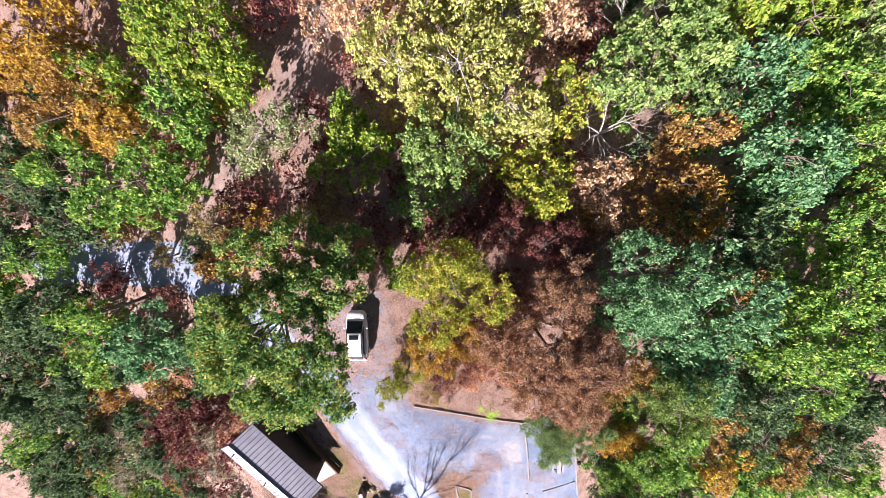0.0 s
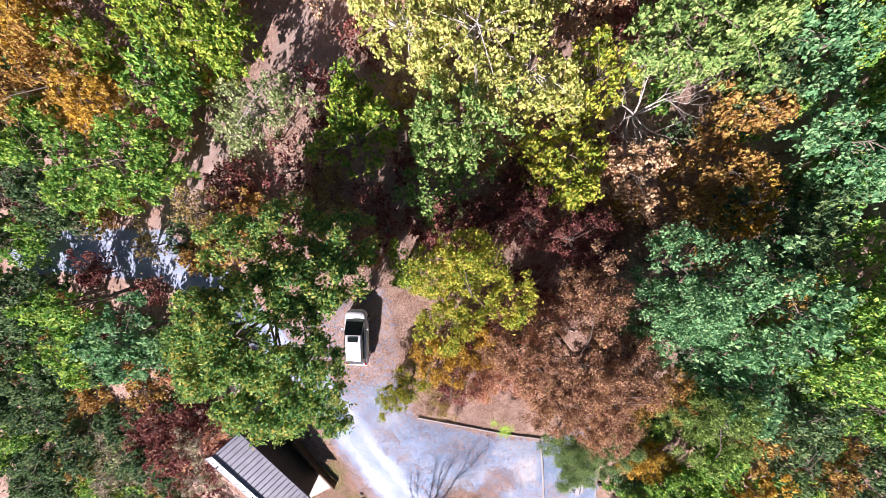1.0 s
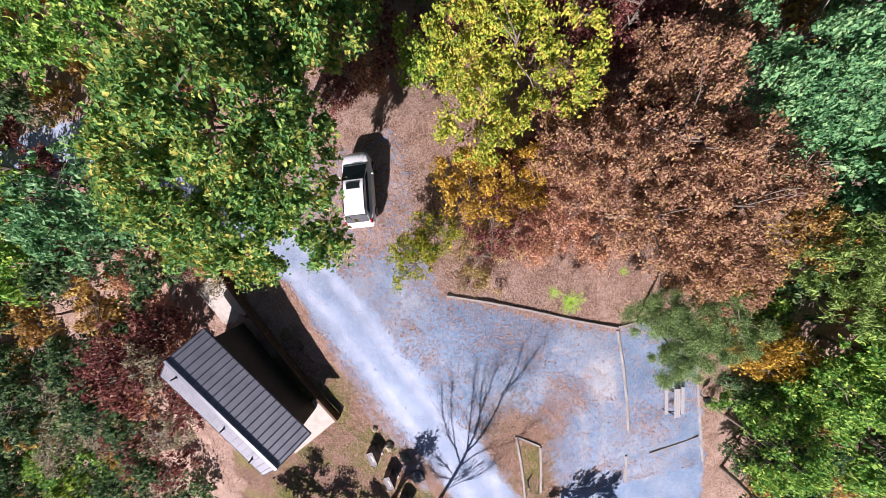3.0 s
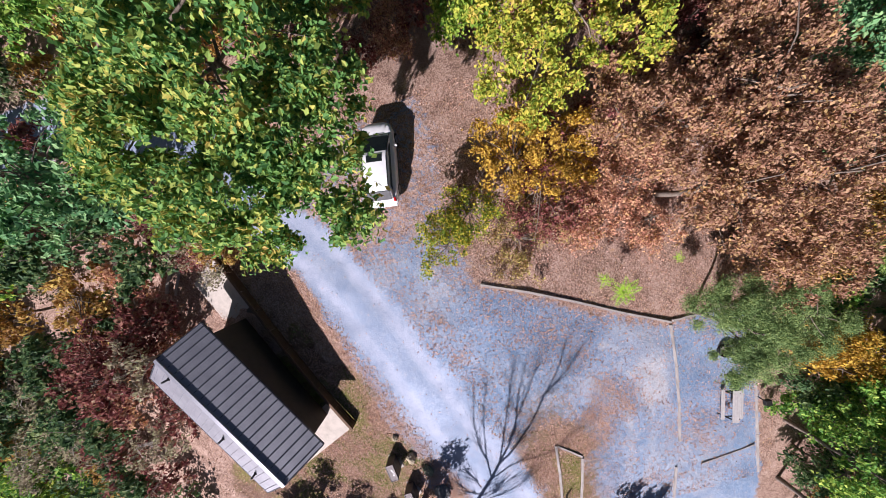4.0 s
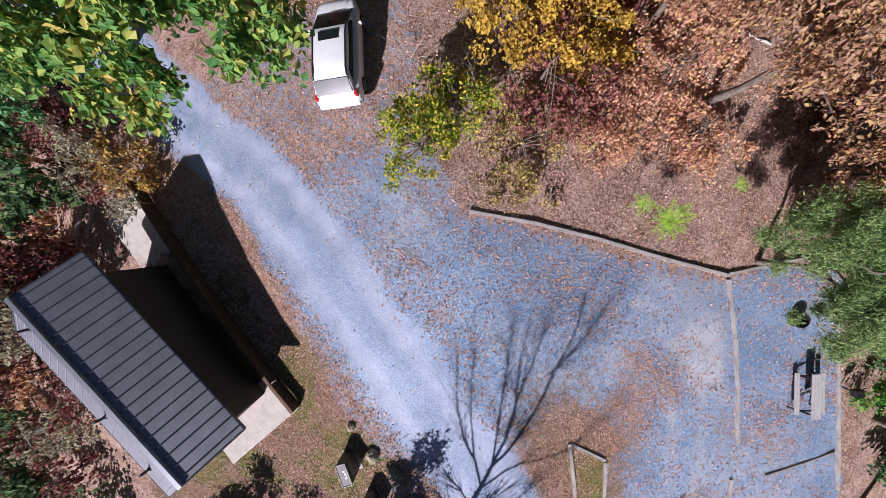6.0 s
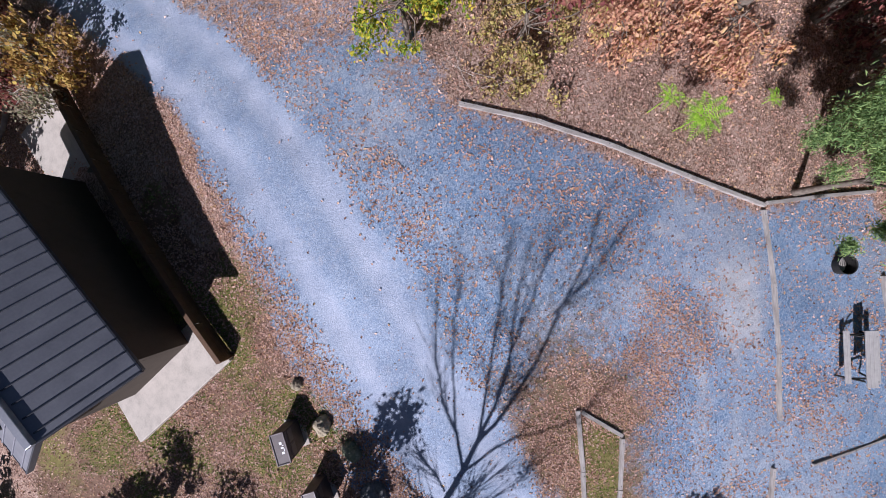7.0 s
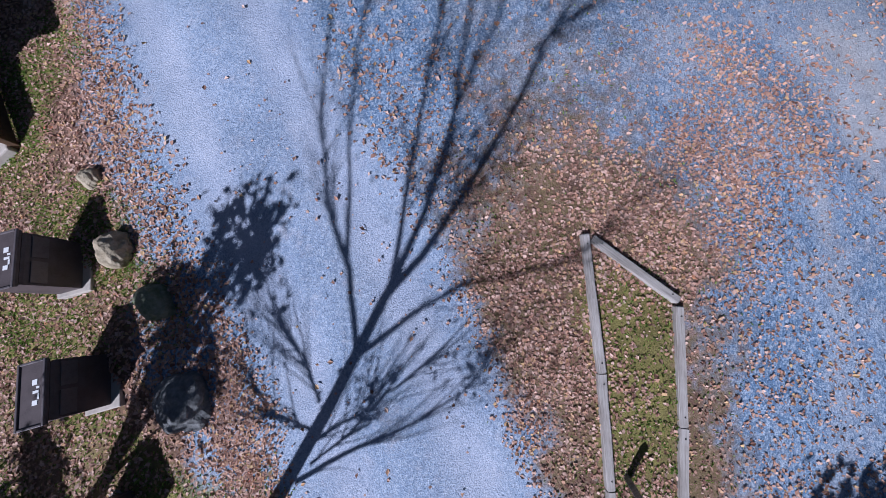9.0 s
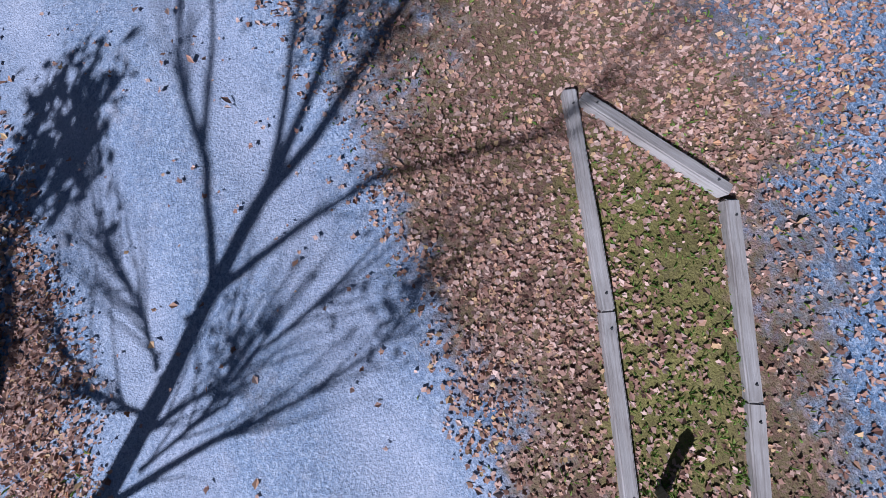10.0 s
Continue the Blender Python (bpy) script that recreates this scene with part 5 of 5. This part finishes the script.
ROCK = {}
for key, c1, c2 in (("tan", (0.3, 0.24, 0.16), (0.5, 0.43, 0.32)), ("mossy", (0.1, 0.13, 0.06), (0.3, 0.3, 0.24)), ("slate", (0.09, 0.095, 0.1), (0.27, 0.27, 0.27))):
    rk = Mat("rock_" + key, 0.9, 0, 0.2)
    rk.color(rk.ramp(rk.math("ADD", rk.math("MULTIPLY", rk.noise(3, 5), 0.6), rk.math("MULTIPLY", rk.noise(18, 4), 0.4)), [(0.35, c1), (0.65, c2)])).bump(rk.noise(12, 5), 0.7, 0.03)
    ROCK[key] = rk.m


def boulder(x, y, sx, sy, sz, turn, kind, label):
    bm = bmesh.new()
    bmesh.ops.create_icosphere(bm, subdivisions=4, radius=1)
    for v in bm.verts:
        p = v.co.copy()
        v.co *= 1 + 0.3 * noise.noise(p * 1.1 + Vector((x, y, 0))) + 0.1 * noise.noise(p * 3.2 + Vector((y, x, 3)))
        v.co = Vector((round(v.co.x * 3, 0) / 3 * 0.25 + v.co.x * 0.75, v.co.y, v.co.z * 0.8 + 0.2 * max(-0.5, min(0.5, v.co.z))))
    bmesh.ops.scale(bm, vec=(sx, sy, sz), verts=bm.verts[:])
    ob = part("boulder", bm, ROCK[kind])
    ob.matrix_world = pose(x, y, gz(x, y) + sz * 0.25, 0, 0, turn)
    tagged(ob, label, "boulder", "boulders by the drive")


boulder(-1.33, -25.52, 0.27, 0.3, 0.3, 20, "tan", "tan boulder among fallen leaves by the bins")
boulder(-0.5, -26.45, 0.22, 0.33, 0.28, 35, "mossy", "mossy grey boulder half in shade")
boulder(0.0, -28.1, 0.42, 0.5, 0.3, 30, "slate", "large dark slate boulder with a flat top")
boulder(-1.95, -24.12, 0.17, 0.2, 0.2, 10, "tan", "small tan boulder beside the bin's shadow")


def bed_stake():
    x, y = 7.02, -29.62
    post = empty("stake", pose(x, y, gz(x, y), 8, -12, 30), "short leaning wooden stake inside the planting bed", "stake")
    part("shaft", box(0.09, 0.09, 0.62, (0, 0, -0.12), 0.008), TIMBER, post)
    part("cap", box(0.1, 0.1, 0.03, (0, 0, 0.5), 0.008), TIMBER, post, "pale weathered cap")


bed_stake()

# ---------------------------------------------------------------- ferns, grass, fallen twigs and leaves


def fern(x, y, r, count, seed, lift=0.0):
    rng = np.random.default_rng(seed)
    plant_ob = empty("fern", pose(x, y, gz(x, y)), "bright green fern on brown leaf litter", "fern", "ferns")
    if lift:
        part("stem", mesh_from("stem", *tubes([[(np.array([0, 0, -0.1]), 0.016), (np.array([0.02, 0.01, lift * 0.5]), 0.013), (np.array([0, 0, lift + 0.05]), 0.01)]], 6), True), LEAF["fern"], plant_ob)
    for k in range(count):
        a = k * 2 * np.pi / count + rng.uniform(-0.25, 0.25)
        L = r * rng.uniform(0.75, 1.15)
        d = np.array([np.cos(a), np.sin(a), 0])
        s = np.array([-d[1], d[0], 0])
        vs, fs = [], []
        n = 16
        spine = [d * L * f + np.array([0, 0, 0.5 * r * (1.5 * f - 1.45 * f * f) + 0.04 + lift]) for f in np.linspace(0.06, 1, n)]
        for i, p in enumerate(spine):
            f = i / (n - 1)
            w = 0.3 * r * (np.sin(np.pi * min(1, f * 0.75 + 0.22)) ** 0.8) * (1 - f) ** 0.35 + 0.01
            t = L / n * 0.42
            o = len(vs)
            vs.append(p - d * t)
            for q in (-1, 1):
                k2 = len(vs)
                tip = p + s * q * w + d * w * 0.25 - np.array([0, 0, 0.1 * w])
                vs += [p + s * q * w * 0.5 - d * t * 0.9, tip, p + s * q * w * 0.5 + d * t * 0.9]
                fs.append((o, k2, k2 + 1, k2 + 2))
        part("frond", mesh_from("frond", np.array(vs), np.array(fs)), LEAF["fern"], plant_ob)


fern(10.73, -17.6, 0.8, 9, 1, 1.0)
fern(9.95, -16.95, 0.5, 6, 2, 0.9)
fern(14.4, -16.8, 0.4, 6, 3, 0.3)


def scatter(rng, n, x0, x1, y0, y1, density):
    x, y = rng.uniform(x0, x1, n), rng.uniform(y0, y1, n)
    keep = rng.uniform(0, 1, n) < density(x, y)
    return x[keep], y[keep]


def leaf_density(x, y):
    drive, lot, yard, bare, isle, wheel = zones(x, y)
    patch = np.clip(0.5 + 0.7 * ripple(x, y, 0.55, 2) + 0.4 * ripple(x, y, 2.1, 6), 0.08, 1)
    d = np.where(lot > 0.5, 0.16 + 0.8 * patch * patch, 0.8 * (0.4 + 0.6 * patch))
    d = np.maximum(d * (1 - yard), yard * (0.65 + 0.35 * patch) * (1 - 0.5 * patches(x, y)[0]))
    d = np.maximum(d * (1 - isle), isle * (0.12 + 0.66 * patch) * (1 - 0.55 * patches(x, y)[0]))
    d = np.maximum(d, lot * (y > -14.5) * (0.45 + 0.55 * patch))
    rim = np.abs(along(x, y, LOT_RIM))
    d = np.maximum(d, 0.8 * np.exp(-(rim / 1.5) ** 2) * (0.5 + 0.5 * patch))
    verge = np.exp(-((along(x, y, DRIVE) - 0.65) / 0.8) ** 2)
    d = np.maximum(d, verge * 0.95 * (x < 2.2 + (y + 24) * -0.4) * (y < -11))
    hut = (np.abs((x + 8.9) * 0.507 + (y + 20.2) * -0.862) < 4.2) & (np.abs((x + 8.9) * 0.862 + (y + 20.2) * 0.507) < 2.4)
    return d * (1 - 0.985 * drive) * ~hut


def fallen_leaves():
    rng = np.random.default_rng(77)
    x, y = scatter(rng, 150000, -16, 20, -31.6, -5.5, leaf_density)
    x2, y2 = scatter(rng, 105000, 0.5, 11.5, -31.0, -21.5, lambda a, b: leaf_density(a, b) * np.clip((-22 - b) / 2.5, 0, 1) * np.clip((11.5 - a) / 2, 0, 1))
    x3, y3 = scatter(rng, 60000, -9, 4, -31.5, -12, lambda a, b: 0.9 * leaf_density(a, b) * (np.abs(along(a, b, DRIVE) - 0.65) < 0.9))
    x4, y4 = scatter(rng, 60000, -10, 3, -31.5, -18.5, lambda a, b: zones(a, b)[2] * leaf_density(a, b))
    x, y = np.concatenate([x, x3, x4]), np.concatenate([y, y3, y4])
    label = "dry tan and brown leaves strewn over gravel and earth"
    lie = lambda x, y: np.stack([x, y, ground_z(x, y) + 0.035 * ripple(x, y, 1.1, 3) + 0.015 * ripple(x, y, 3.1, 8) + rng.uniform(0.008, 0.03, len(x))], 1)  # noqa: E731
    tagged(part("fallen_leaves", mesh_from("fallen_leaves", *leaves_at(rng, lie(x, y), 0.08, None, 0.8, 0.66)), LEAF["fallen"]), label, "leaves", kind="stuff")
    tagged(part("fallen_leaves", mesh_from("fallen_leaves", *lobed_leaves(rng, lie(x2, y2), 0.043)), LEAF["fallen"]), "curled lobed brown leaves around the planting bed", "leaves", kind="stuff")


fallen_leaves()


def grass_density(x, y):
    drive, lot, yard, bare, isle, wheel = zones(x, y)
    patch = np.clip(0.35 + 0.9 * ripple(x, y, 0.8, 9) + 0.3 * ripple(x, y, 2.7, 2), 0, 1)
    bed = (x > 6.8) & (x < 8.0) & (y > -31) & (y < -26.2)
    return np.maximum(yard * patch, np.maximum(bed * (0.25 + 0.75 * patch), isle * 0.16 * patch * (1 - drive)))


def grass():
    rng = np.random.default_rng(78)
    x, y = scatter(rng, 230000, -12, 12, -32, -17, grass_density)
    n = len(x)
    a, L = rng.uniform(0, 2 * np.pi, n), rng.uniform(0.03, 0.075, n)
    z = ground_z(x, y) + 0.035 * ripple(x, y, 1.1, 3)
    base = np.stack([x, y, z - 0.01], 1)
    d = np.stack([np.cos(a), np.sin(a), np.zeros(n)], 1)
    s = np.stack([-np.sin(a), np.cos(a), np.zeros(n)], 1) * 0.005
    up = np.array([0, 0, 1.0])
    mid = base + d * (L * 0.35)[:, None] + up * (L * 0.6)[:, None]
    tip = base + d * (L * 1.0)[:, None] + up * (L * 0.65)[:, None]
    vs = np.stack([base - s, base + s, mid + s, tip, mid - s], 1).reshape(-1, 3)
    tagged(part("grass", mesh_from("grass", vs, np.arange(5 * n).reshape(n, 5)), LEAF["grass"]), "thin short grass among fallen leaves", "grass", kind="stuff")


grass()


def twigs(name, x, y, r, count, up, label, seed, thick=0.018):
    rng = np.random.default_rng(seed)
    paths = []
    for k in range(count):
        a = rng.uniform(0, 2 * np.pi)
        w = np.array([np.cos(a), np.sin(a), up])
        branching(rng, np.array([rng.normal() * 0.3, rng.normal() * 0.3, 0.05]), w / np.linalg.norm(w), r * rng.uniform(0.4, 0.7), thick, 2, paths, 0.4)
    ob = part(name, mesh_from(name, *tubes(paths, 5), True), PALE_BARK)
    ob.matrix_world = pose(x, y, gz(x, y))
    tagged(ob, label, "branches", "bare twigs")


twigs("bare_branches", 4.6, -12.4, 2.0, 9, 0.9, "pale leafless branches rising from the bush", 4)
twigs("bare_branches", 2.6, -9.9, 1.6, 4, 0.8, "pale leafless branches beside the parked car", 6, 0.014)
twigs("bare_branches", 5.0, -15.5, 1.7, 7, 0.5, "thin leafless twigs arching over the gravel", 8, 0.01)
twigs("bare_branches", -4.0, 7.2, 3.0, 9, 1.6, "grey dead boughs in a sparse tree", 12, 0.04)
twigs("bare_branches", 11.5, 8.8, 3.6, 8, 2.0, "grey limbs among pale yellow leaves", 15, 0.05)


def log(x0, y0, x1, y1, r, label):
    a, b = np.array([0, 0, 0.0]), np.array([x1 - x0, y1 - y0, gz(x1, y1) - gz(x0, y0)])
    mids = [(a + (b - a) * f + np.array([0, 0, 0.05 * math.sin(9 * f)]), r * (1 - 0.3 * f)) for f in np.linspace(0, 1, 6)]
    ob = part("log", mesh_from("log", *tubes([mids], 8), True), PALE_BARK)
    ob.matrix_world = pose(x0, y0, gz(x0, y0) + r * 0.6)
    tagged(ob, label, "log", "fallen logs")


log(-14.4, -11.6, -15.5, -14.2, 0.14, "pale fallen log behind the building")
log(-13.8, -11.9, -14.8, -14.4, 0.1, "thin pale fallen log behind the building")
log(15.9, -10.6, 17.2, -11.4, 0.06, "short pale stick lying in the brown thicket")
